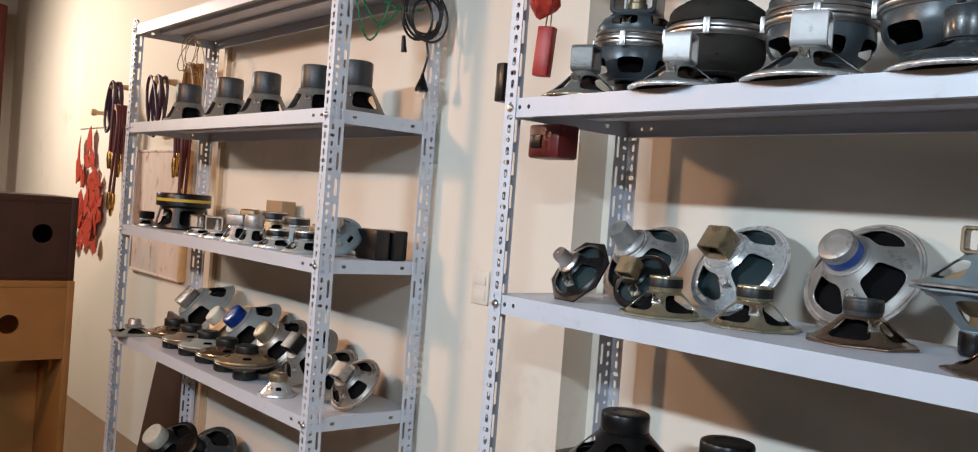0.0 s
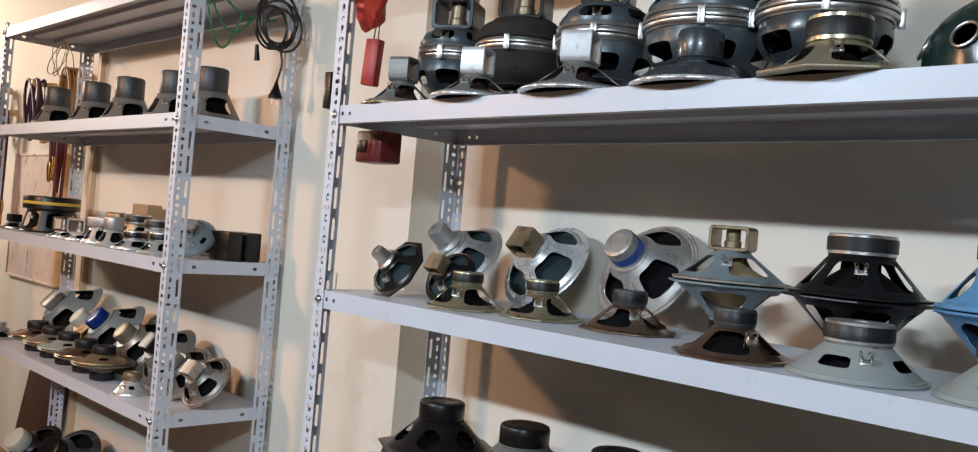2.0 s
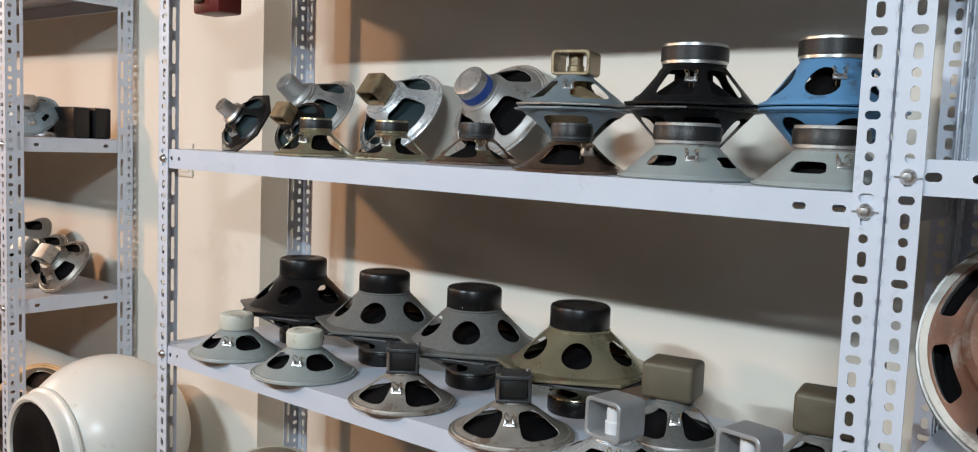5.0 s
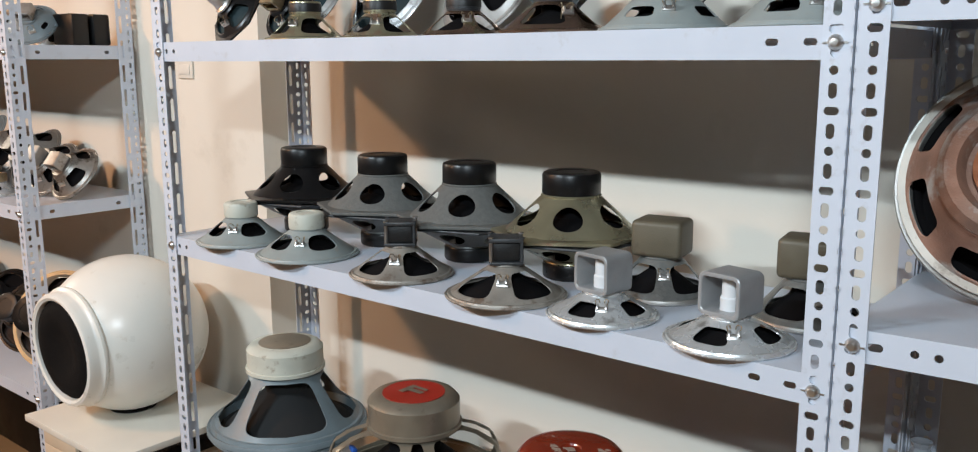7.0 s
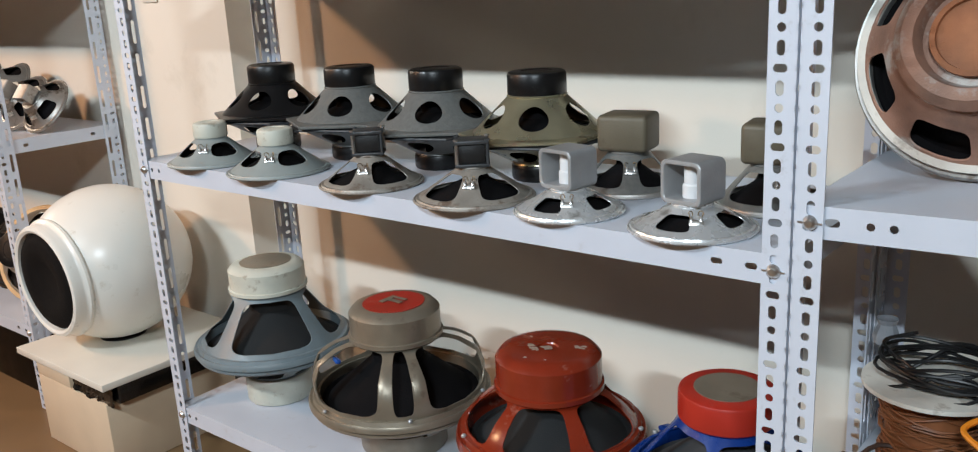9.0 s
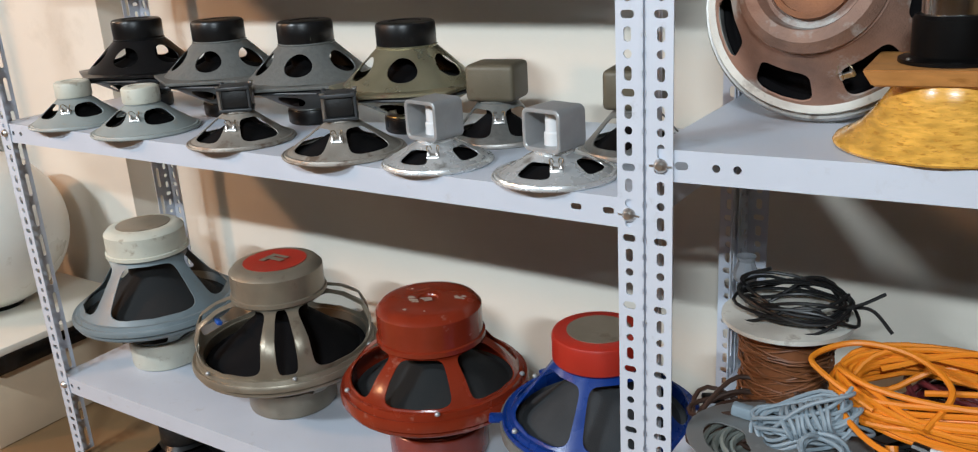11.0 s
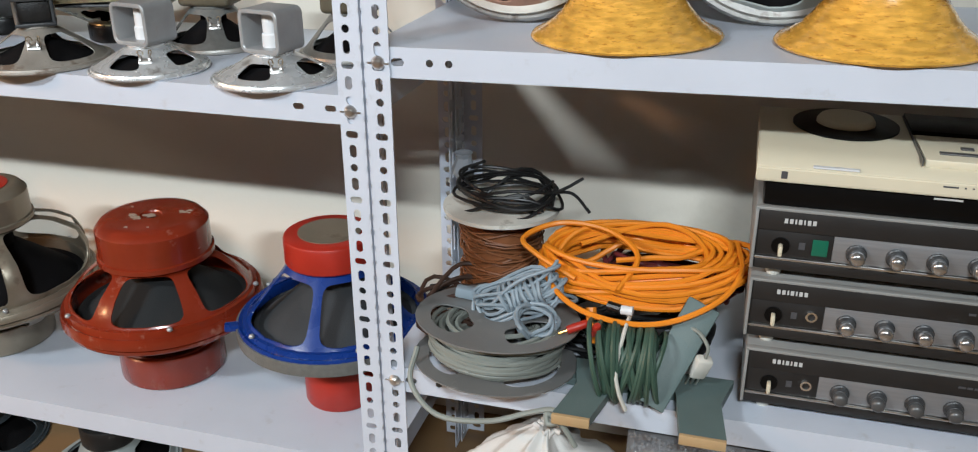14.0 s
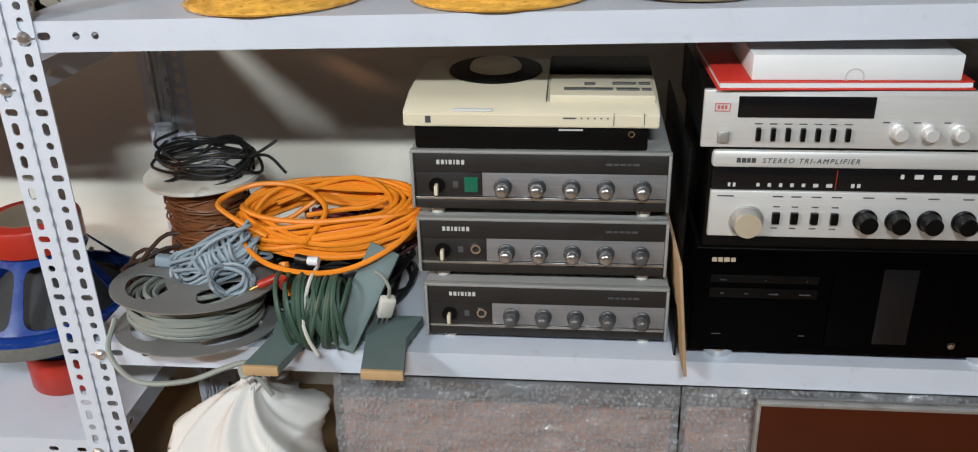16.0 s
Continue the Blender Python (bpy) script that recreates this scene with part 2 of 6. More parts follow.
M_TAN = surface("beige_knob", (0.4, 0.33, 0.24), 0.5, 0, 0.05, 10, 0.05)
M_CARDW = surface("white_card", (0.66, 0.67, 0.68), 0.6, 0, 0.03, 10, 0.03)
M_REDC = surface("red_card", (0.52, 0.03, 0.02), 0.45, 0, 0.06, 10, 0.03)
M_CLOTH = surface("white_cotton", (0.62, 0.6, 0.57), 0.9, 0, 0.06, 12, 0.3, fine=900)
M_GRILLE = surface("black_grille_cloth", (0.006, 0.0055, 0.0055), 0.85, 0, 0.2, 60, 0.4, fine=1200, spec=0.12)
M_REDFOIL = surface("red_foil", (0.36, 0.04, 0.02), 0.4, 0, 0.3, 60, 0.2)
M_PICTURE = surface("faded_print", (0.66, 0.54, 0.47), 0.6, 0, 0.08, 5, 0.03, (0.4, 0.26, 0.2), 0.25, 9, 300, 0, (2, 1, 0.8))
M_CURTAIN = surface("dark_red_curtain", (0.12, 0.03, 0.025), 0.9, 0, 0.15, 12, 0.2)
M_CLEAR = surface("clear_blister", (0.3, 0.32, 0.35), 0.1, 0.0, 0.1, 40, 0.6, fine=120)
M_YELLOW = surface("yellow_print", (0.55, 0.4, 0.04), 0.5, 0, 0.1, 20, 0.03)
M_SOCKET = surface("cream_socket_plastic", (0.72, 0.68, 0.6), 0.5, 0, 0.03, 10, 0.02)
M_TRIMW = surface("beige_trim", (0.55, 0.42, 0.26), 0.5, 0, 0.06, 10, 0.05)


# ---- mesh helpers ----
IDENT = Matrix.Identity(4)


def finish(name, bm, mat, angle=35):
    me = bpy.data.meshes.new(name)
    bmesh.ops.recalc_face_normals(bm, faces=bm.faces)
    bm.to_mesh(me)
    bm.free()
    for p in me.polygons:
        p.use_smooth = angle > 2
    if angle > 2:
        me.set_sharp_from_angle(angle=radians(angle))
    me.materials.append(mat)
    return me


def part(name, bm, mat, parent, label="", angle=35):
    ob = new(name, finish(name, bm, mat, angle))
    ob.parent = parent
    return tagged(ob, label) if label else ob


def thing(name, label, category, m=IDENT, group=""):
    ob = new(name)
    ob.empty_display_size = 0.02
    ob.matrix_world = m
    return tagged(ob, label, category, group)


def single(name, bm, mat, label, category, m=IDENT, group="", kind="", angle=35):
    ob = new(name, finish(name, bm, mat, angle))
    ob.matrix_world = m
    return tagged(ob, label, category, group, kind)


def lathe(bm, profile, seg=40, m=IDENT, turn=0.0):
    """Revolves (radius, height) pairs round z."""
    rings = []
    for r, z in profile:
        if r < 1e-6:
            rings.append([bm.verts.new(m @ Vector((0, 0, z)))])
        else:
            rings.append([bm.verts.new(m @ Vector((r * math.cos(turn + math.tau * i / seg), r * math.sin(turn + math.tau * i / seg), z)))
                          for i in range(seg)])
    for a, b in zip(rings, rings[1:]):
        for i in range(seg):
            j = (i + 1) % seg
            if len(a) == 1 and len(b) == 1:
                continue
            if len(a) == 1:
                bm.faces.new((a[0], b[i], b[j]))
            elif len(b) == 1:
                bm.faces.new((a[i], a[j], b[0]))
            else:
                bm.faces.new((a[i], a[j], b[j], b[i]))
    return bm


def block(bm, x0, x1, y0, y1, z0, z1, bevel=0.0, m=IDENT, segs=2):
    made = bmesh.ops.create_cube(bm, size=1.0, matrix=m @ Matrix.LocRotScale(((x0 + x1) / 2, (y0 + y1) / 2, (z0 + z1) / 2), None, (x1 - x0, y1 - y0, z1 - z0)))
    if bevel:
        edges = list({e for v in made["verts"] for e in v.link_edges})
        bmesh.ops.bevel(bm, geom=edges, offset=bevel, segments=segs, affect="EDGES", profile=0.5)
    return bm


def tube(bm, pts, r, seg=7, closed=False):
    """A round cable through the points."""
    pts = [Vector(p) for p in pts]
    n = len(pts)
    rings = []
    side = None
    for i, p in enumerate(pts):
        a = pts[(i - 1) % n] if closed or i else p
        b = pts[(i + 1) % n] if closed or i < n - 1 else p
        d = (b - a).normalized()
        if side is None:
            side = d.orthogonal().normalized()
        side = (side - d * side.dot(d))
        side = side.normalized() if side.length > 1e-6 else d.orthogonal().normalized()
        up = d.cross(side)
        rings.append([bm.verts.new(p + r * (math.cos(math.tau * k / seg) * side + math.sin(math.tau * k / seg) * up)) for k in range(seg)])
    for a, b in list(zip(rings, rings[1:])) + ([(rings[-1], rings[0])] if closed else []):
        for k in range(seg):
            j = (k + 1) % seg
            bm.faces.new((a[k], a[j], b[j], b[k]))
    if not closed:
        bm.faces.new(rings[0])
        bm.faces.new(rings[-1])
    return bm


def smooth_path(pts, steps=8):
    """Catmull-Rom through the points."""
    pts = [Vector(p) for p in pts]
    ext = [2 * pts[0] - pts[1]] + pts + [2 * pts[-1] - pts[-2]]
    out = []
    for i in range(1, len(ext) - 2):
        p0, p1, p2, p3 = ext[i - 1:i + 3]
        for k in range(steps):
            t = k / steps
            out.append(0.5 * (2 * p1 + (p2 - p0) * t + (2 * p0 - 5 * p1 + 4 * p2 - p3) * t * t + (3 * p1 - p0 - 3 * p2 + p3) * t ** 3))
    out.append(pts[-1])
    return out


def ring_cell(u0, u1, v0, v1, hole, power=2.0, n=16):
    """Loops of a rectangle and of the hole in it. hole: centre and half sizes; power 0 is a slot with round ends."""
    cu, cv, a, b = hole
    outer, inner = [], []
    q = n // 4
    for k in range(n):
        s, f = divmod(k, q)
        t = f / q
        outer.append([(u1, v0 + (v1 - v0) * t), (u1 + (u0 - u1) * t, v1), (u0, v1 + (v0 - v1) * t), (u0 + (u1 - u0) * t, v0)][s])
        w = math.tau * (k / n - 0.125)
        c, d = math.cos(w), math.sin(w)
        if power == 0:
            m = min(a, b)
            inner.append((cu + math.copysign(a - m, c) + m * c, cv + math.copysign(b - m, d) + m * d))
        else:
            e = 2 / power
            inner.append((cu + a * math.copysign(abs(c) ** e, c), cv + b * math.copysign(abs(d) ** e, d)))
    return outer, inner


def pierced(bm, cells, place, thick, rings=1, power=0, n=16):
    """Cells (u0, u1, v0, v1, hole or None) laid on a surface; place(u, v, depth) gives the point."""
    for u0, u1, v0, v1, hole in cells:
        if hole is None:
            f = [bm.verts.new(place(u, v, 0)) for u, v in ((u0, v0), (u1, v0), (u1, v1), (u0, v1))]
            g = [bm.verts.new(place(u, v, thick)) for u, v in ((u0, v0), (u1, v0), (u1, v1), (u0, v1))]
            bm.faces.new(f)
            bm.faces.new(g[::-1])
            for i in range(4):
                bm.faces.new((f[i], g[i], g[(i + 1) % 4], f[(i + 1) % 4]))
            continue
        outer, inner = ring_cell(u0, u1, v0, v1, hole, power, n)
        sides = []
        for depth in (0, thick):
            loops = []
            for k in range(rings + 1):
                w = k / rings
                loops.append([bm.verts.new(place(o[0] + (i[0] - o[0]) * w, o[1] + (i[1] - o[1]) * w, depth)) for o, i in zip(outer, inner)])
            for a, b in zip(loops, loops[1:]):
                for i in range(n):
                    j = (i + 1) % n
                    bm.faces.new((a[i], a[j], b[j], b[i]))
            sides.append(loops)
        for which in (0, -1):
            a, b = sides[0][which], sides[1][which]
            for i in range(n):
                j = (i + 1) % n
                bm.faces.new((a[i], a[j], b[j], b[i]))
    return bm


def weld(bm, dist):
    """Joins neighbouring cells of a pierced sheet and takes out the walls left between them."""
    bmesh.ops.remove_doubles(bm, verts=list(bm.verts), dist=dist)
    inner = [f for f in bm.faces if sum(len(e.link_faces) > 2 for e in f.edges) >= 2]
    bmesh.ops.delete(bm, geom=inner, context="FACES_ONLY")
    return bm


# ---- room ----
def wall_block(name, x0, x1, y0, y1, z0, z1, mat, label, category="wall"):
    return single(name, block(bmesh.new(), x0, x1, y0, y1, z0, z1), mat, label, category, kind="structure")


FLOOR, CEIL, WALL, RECESS = 0.0, 2.8, 1.565, 1.665
wall_block("floor", -8.2, 3.2, -3.2, 2.0, -0.15, FLOOR, M_FLOOR, "brown tiled floor of the store room", "floor")
wall_block("ceiling", -8.2, 3.2, -3.2, 2.0, CEIL, CEIL + 0.15, M_CEIL, "plain ceiling coloured dark brown to cut bounce light", "ceiling")
wall_block("wall_north_pier", -3.53, -1.505, WALL, 1.95, FLOOR, CEIL, M_WALL, "cream painted wall pier behind the shelves")
wall_block("wall_north_recess", -1.505, 3.0, RECESS, 1.95, FLOOR, CEIL, M_WALL, "cream painted recessed wall behind the shelves")
wall_block("wall_north_left", -8.0, -3.53, 1.70, 1.95, FLOOR, CEIL, M_WALL, "cream painted wall in warm lamp light")
wall_block("wall_west", -8.2, -8.0, -3.0, 1.95, FLOOR, CEIL, M_WALL, "cream painted end wall")
wall_block("wall_east", 3.0, 3.2, -3.0, 1.95, FLOOR, CEIL, M_SOUTH, "unseen end wall, brown for warm dim bounce light")
wall_block("wall_south", -8.2, 3.2, -3.2, -3.0, FLOOR, CEIL, M_SOUTH, "unseen wall behind the aisle, brown for warm dim bounce light")
wall_block("trim", -3.56, -3.532, 1.545, 1.70, FLOOR, 2.05, M_TRIMW, "beige wooden corner strip on the pier", "trim")

# ---- shelving ----
PITCH, POST_H = 0.0225, 2.02
KINDS = ((0.0085, 0.0049), (0.005, 0.0088), (0.0053, 0.0053), (0.005, 0.0088))


def post_mesh(name, mirror):
    """An angle post with slots: front flange along x, side flange along y, corner at the origin."""
    bm = bmesh.new()
    s = -1 if mirror else 1
    rows = int(POST_H / PITCH)
    front, near, far = [], [], []
    for i in range(rows):
        z0, z1 = i * PITCH, (i + 1) * PITCH
        a, b = KINDS[i % 4]
        front.append((0.0, 0.034, z0, z1, (0.019, (z0 + z1) / 2, a, b)))
        a, b = KINDS[(i + 1) % 4]
        near.append((0.0, 0.022, z0, z1, (0.012, (z0 + z1) / 2, a * 0.8, b * 0.85)))
    for i in range(rows // 3):
        z0, z1 = i * 3 * PITCH, (i * 3 + 3) * PITCH
        far.append((0.022, 0.045, z0, z1, (0.033, (z0 + z1) / 2, 0.0042, 0.024)))
    pierced(bm, front, lambda u, v, d: Vector((s * u, d, v)), 0.002, n=12)
    pierced(bm, near + far, lambda u, v, d: Vector((s * d, u, v)), 0.002, n=12)
    weld(bm, 0.0002)
    return finish(name, bm, M_POST, 2)


POST_A, POST_B = post_mesh("post", False), post_mesh("post", True)


def shelf_mesh(width, depth, holes):
    """A folded steel tray: panel, four lips with bolt holes, inner returns and a stiffening channel; top at z = 0."""
    bm = bmesh.new()
    lip, t = 0.037, 0.0015
    block(bm, 0, width, 0, depth, -t, 0)
    for y, sgn in ((0.0, 1), (depth, -1)):
        cells, at = [], 0.0
        for u, a, b in holes:
            cells += [(at, u - 0.012, -lip, -t, None), (u - 0.012, u + 0.012, -lip, -t, (u, -lip / 2, a, b))]
            at = u + 0.012
        cells.append((at, width, -lip, -t, None))
        pierced(bm, cells, lambda u, v, d: Vector((u, y + sgn * d, v)), t)
        block(bm, 0, width, min(y, y + sgn * 0.014), max(y, y + sgn * 0.014), -lip - t, -lip)
    for x, sgn in ((0.0, 1), (width, -1)):
        cells, at = [], 0.004
        for u in (0.075, depth - 0.075):
            cells += [(at, u - 0.012, -lip, -t, None), (u - 0.012, u + 0.012, -lip, -t, (u, -lip / 2, 0.007, 0.0045))]
            at = u + 0.012
        cells.append((at, depth - 0.004, -lip, -t, None))
        pierced(bm, cells, lambda u, v, d: Vector((x + sgn * d, u, v)), t)
    for y in (depth * 0.36, depth * 0.64):
        block(bm, 0.01, width - 0.01, y - 0.022, y + 0.022, -0.014, -t - 0.0005)
    return finish("shelf", bm, M_SHELF, 2)


LEFT_ROUND, LEFT_SLOT = [(0.04, 0.0045, 0.0045), (0.066, 0.0045, 0.0045)], [(0.04, 0.0085, 0.005), (0.0815, 0.0048, 0.0048), (0.106, 0.0048, 0.0048)]


def shelving(label, x0, x1, y0, y1, tops, left):
    unit = thing("shelving_unit", label, "shelving unit", pose(x0, y0, FLOOR), "steel shelving")
    w, d = x1 - x0, y1 - y0
    for me, x, y, turn in ((POST_A, 0, 0, 0), (POST_B, w, 0, 0), (POST_A, w, d, 180), (POST_B, 0, d, 180)):
        ob = new("post", me)
        ob.parent = unit
        ob.matrix_basis = pose(x, y, 0.004, 0, 0, turn)
    tray = shelf_mesh(w - 0.006, d - 0.006, left + [(w - 0.096, 0.0078, 0.0042), (w - 0.051, 0.0078, 0.0042)])
    bm = bmesh.new()
    lathe(bm, [(0.0, -0.0066), (0.0045, -0.006), (0.0078, -0.003), (0.009, 0), (0.0035, 0), (0.0035, 0.004)], 18, pose(0, 0, 0, -90, 0, 0))
    block(bm, -0.014, 0.014, -0.0012, -0.0002, -0.0012, 0.0008)
    bolt = finish("bolt", bm, M_STEEL)
    for z in tops:
        ob = new("shelf", tray)
        ob.parent = unit
        rise = SLANT if left is LEFT_SLOT and z == tops[1] else 0.0
        ob.matrix_basis = pose(0.003, 0.003, z, 0, -math.degrees(math.atan(rise)), 0)
        for x in (0.019, w - 0.019):
            b = new("bolt", bolt)
            b.parent = unit
            b.matrix_basis = pose(x, -0.0004, z - 0.0195 + rise * x)
    return unit


FRONT, BACK, DEEP = 1.20, 1.545, 1.58
SLANT = 0.018  # the right unit's upper shelf was bolted slightly out of level
A0, A1, B0, B1, C0, C1 = -3.65, -2.06, -1.365, 0.046, 0.049, 1.46
A_TOPS, B_TOPS, C_TOPS = (0.255, 0.772, 1.195, 1.595, 1.98), (0.212, 0.785, 1.19, 1.584, 1.98), (0.392, 0.85, 1.23, 1.62, 1.98)
shelving("pale grey slotted steel shelving crowded with small drivers", A0, A1, FRONT, BACK, A_TOPS, LEFT_ROUND)
shelving("pale grey slotted steel shelving with rows of loudspeaker drivers", B0, B1, FRONT, DEEP, B_TOPS, LEFT_ROUND)
shelving("pale grey slotted steel shelving with amplifiers and cable coils", C0, C1, FRONT, DEEP + 0.02, C_TOPS, LEFT_SLOT)


# ---- loudspeaker drivers ----
def basket(bm, r0, z0, r1, z1, n, win, power, bulge=0.0, thick=0.0022, seg=4, turn=0.0):
    """The frame between rim and neck, with n windows. win: share of a sector's width, and the windows' low and high end; bulge bows the ribs."""
    def at(u, v, d):
        b = bulge * math.sin(math.pi * v)
        r = r0 + (r1 - r0) * v + b - d
        z = z0 + (z1 - z0) * (v if bulge >= 0 else v ** (1 - 4 * bulge)) + b * 0.5
        w = turn + math.tau * u / n
        return Vector((r * math.cos(w), r * math.sin(w), z))
    wide, low, high = win[:3]
    if len(win) > 3:
        cut, mid, half = win[3], (low + high) / 2, (high - low) / 2
        cells = []
        for i in range(n):
            cells.append((i, i + cut, 0, 1, (i + cut / 2, mid, wide * cut / 2, half)))
            cells.append((i + cut, i + 1, 0, 1, (i + (1 + cut) / 2, mid, 0.55 * (1 - cut) / 2, half)))
    else:
        cells = [(i, i + 1, 0, 1, (i + 0.5, (low + high) / 2, wide / 2, (high - low) / 2)) for i in range(n)]
    pierced(bm, cells, at, thick, 4, power, 32)
    return weld(bm, 0.00015)


def frame_magnet(bm, w, d, h, t, z):
    """A square yoke bent from thick strip, with rounded corners, open at front and back."""
    def loop(hw, hh, rc, y):
        pts = []
        for cx, cz, a0 in ((1, 1, 0), (-1, 1, 90), (-1, -1, 180), (1, -1, 270)):
            for k in range(5):
                a = radians(a0 + 22.5 * k)
                pts.append(bm.verts.new((cx * (hw - rc) + rc * math.cos(a), y, z + h / 2 + cz * (hh - rc) + rc * math.sin(a))))
        return pts
    rc, e = min(w, h) * 0.17, min(0.0012, t * 0.2)
    rings = [loop(w / 2 - t, h / 2 - t, rc * 0.55, d / 2 - e), loop(w / 2 - t + e, h / 2 - t + e, rc * 0.6, d / 2), loop(w / 2 - e, h / 2 - e, rc, d / 2), loop(w / 2, h / 2, rc, d / 2 - e),
             loop(w / 2, h / 2, rc, -d / 2 + e), loop(w / 2 - e, h / 2 - e, rc, -d / 2), loop(w / 2 - t + e, h / 2 - t + e, rc * 0.6, -d / 2), loop(w / 2 - t, h / 2 - t, rc * 0.55, -d / 2 + e)]
    for p, q in zip(rings, rings[1:] + rings[:1]):
        for k in range(20):
            j = (k + 1) % 20
            bm.faces.new((p[k], p[j], q[j], q[k]))
    return bm


def driver(label, m, r, hb, mr, mh, body, mag, kind="cap", n=4, win=(0.72, 0.14, 0.86), power=4.5, sides=0, cone=M_PAPER, neck=None,
           rim=None, bulge=0.0, gasket=None, plate=None, turn=0.4, tags=True, group="loudspeaker drivers", badge=None, lug=None, rimh=0.007, tilt=0.0, deep=0.66):
    """A loudspeaker driver that lies on its face: rim at z = 0, magnet on top."""
    ob = thing("speaker_driver", label, "loudspeaker", m, group)
    neck = neck or mr * 0.92
    rim_mat = rim or body
    if sides:
        bm = bmesh.new()
        k = 1 / math.cos(math.pi / sides)
        lathe(bm, [(r * 0.86, 0.001), (r * k * 0.995, 0.001), (r * k, 0.002), (r * k, rimh * 0.55), (r * k * 0.99, rimh * 0.7)], sides, IDENT, turn)
        lathe(bm, [(r * k * 0.99, rimh * 0.7), (r * 0.9, rimh)], sides, IDENT, turn)
    else:
        bm = lathe(bmesh.new(), [(r * 0.86, 0.0005), (r * 0.985, 0.0005), (r, 0.002), (r, rimh * 0.45), (r * 0.985, rimh * 0.7), (r * 0.955, rimh * 0.62), (r * 0.94, rimh),
                                 (r * 0.87, rimh * 1.05), (r * 0.86, rimh * 0.4), (r * 0.86, 0.0005)], 56)
    part("rim", bm, rim_mat, ob)
    part("basket", basket(bmesh.new(), r * 0.915, rimh * 0.9, neck, hb, n, win, power, bulge, turn=turn), body, ob)
    # cone and neck plate
    part("cone", lathe(bmesh.new(), [(r * 0.87, 0.002), (r * 0.84, 0.005), (r * 0.79, 0.003), (neck * 0.62, hb * deep), (neck * 0.6, hb - 0.001), (0, hb - 0.001)], 44), cone, ob)
    part("neck_plate", lathe(bmesh.new(), [(0, hb - 0.0005), (neck * 1.01, hb - 0.001), (neck * 1.03, hb + 0.0015), (neck * 0.98, hb + 0.0035), (0, hb + 0.0035)], 40), plate or body, ob)
    z = hb + 0.003
    if kind == "cap":
        e = min(0.006, mh * 0.2)
        part("magnet", lathe(bmesh.new(), [(0, z), (mr * 0.98, z), (mr, z + 0.002), (mr, z + mh - e), (mr - e * 0.3, z + mh - e * 0.35), (mr - e, z + mh), (mr * 0.55, z + mh), (mr * 0.53, z + mh - 0.0012), (0, z + mh - 0.0012)], 44), mag, ob)
    elif kind == "ferrite":
        p = min(0.006, mh * 0.16)
        part("front_plate", lathe(bmesh.new(), [(0, z), (mr * 0.97, z), (mr * 0.97, z + p), (0, z + p)], 40), plate or M_STEEL, ob)
        part("magnet", lathe(bmesh.new(), [(0, z + p), (mr, z + p), (mr, z + p + 0.001), (mr, z + mh - p - 0.001), (mr * 0.985, z + mh - p), (0, z + mh - p)], 44), mag, ob)
        part("back_plate", lathe(bmesh.new(), [(0, z + mh - p), (mr * 0.96, z + mh - p), (mr * 0.96, z + mh - 0.001), (mr * 0.94, z + mh), (mr * 0.3, z + mh), (mr * 0.28, z + mh - 0.002), (0, z + mh - 0.002)], 40), plate or M_STEEL, ob)
    elif kind == "frame":
        yoke = part("yoke", frame_magnet(bmesh.new(), mr * 2, mr * 1.75, mh, 0.009 if mag is M_BLACK else 0.0058, z), mag, ob)
        yoke.matrix_basis = pose(0, 0, 0, 0, 0, tilt)
        part("magnet_slug", lathe(bmesh.new(), [(0, z), (mr * 0.42, z), (mr * 0.42, z + mh * 0.38), (mr * 0.36, z + mh * 0.42), (mr * 0.36, z + mh - 0.003), (0, z + mh - 0.003)], 24), lug or M_STEEL, ob)
    elif kind == "box":
        bm = block(bmesh.new(), -mr, mr, -mr * 0.85, mr * 0.85, z, z + mh, min(0.008, mh * 0.14), IDENT, 3)
        part("magnet_cover", bm, mag, ob).matrix_basis = pose(0, 0, 0, 0, 0, tilt)
    elif kind == "clamp":
        for z0, z1 in ((z, z + 0.005), (z + mh - 0.006, z + mh)):
            part("clamp_plate", block(bmesh.new(), -mr, mr, -mr * 0.9, mr * 0.9, z0, z1, 0.0012), mag, ob).matrix_basis = pose(0, 0, 0, 0, 0, tilt)
        part("magnet", block(bmesh.new(), -mr * 0.8, mr * 0.8, -mr * 0.7, mr * 0.7, z + 0.0052, z + mh - 0.0062, 0.003), M_FERR, ob).matrix_basis = pose(0, 0, 0, 0, 0, tilt)
        for sx in (-1, 1):
            for sy in (-1, 1):
                bolt_part = part("clamp_bolt", lathe(bmesh.new(), [(0, z + mh + 0.0025), (0.0042, z + mh + 0.0025), (0.0042, z + mh), (0.0026, z + mh), (0.0026, z + 0.0052), (0, z + 0.0052)], 10), M_STEEL if sx == sy else mag, ob)
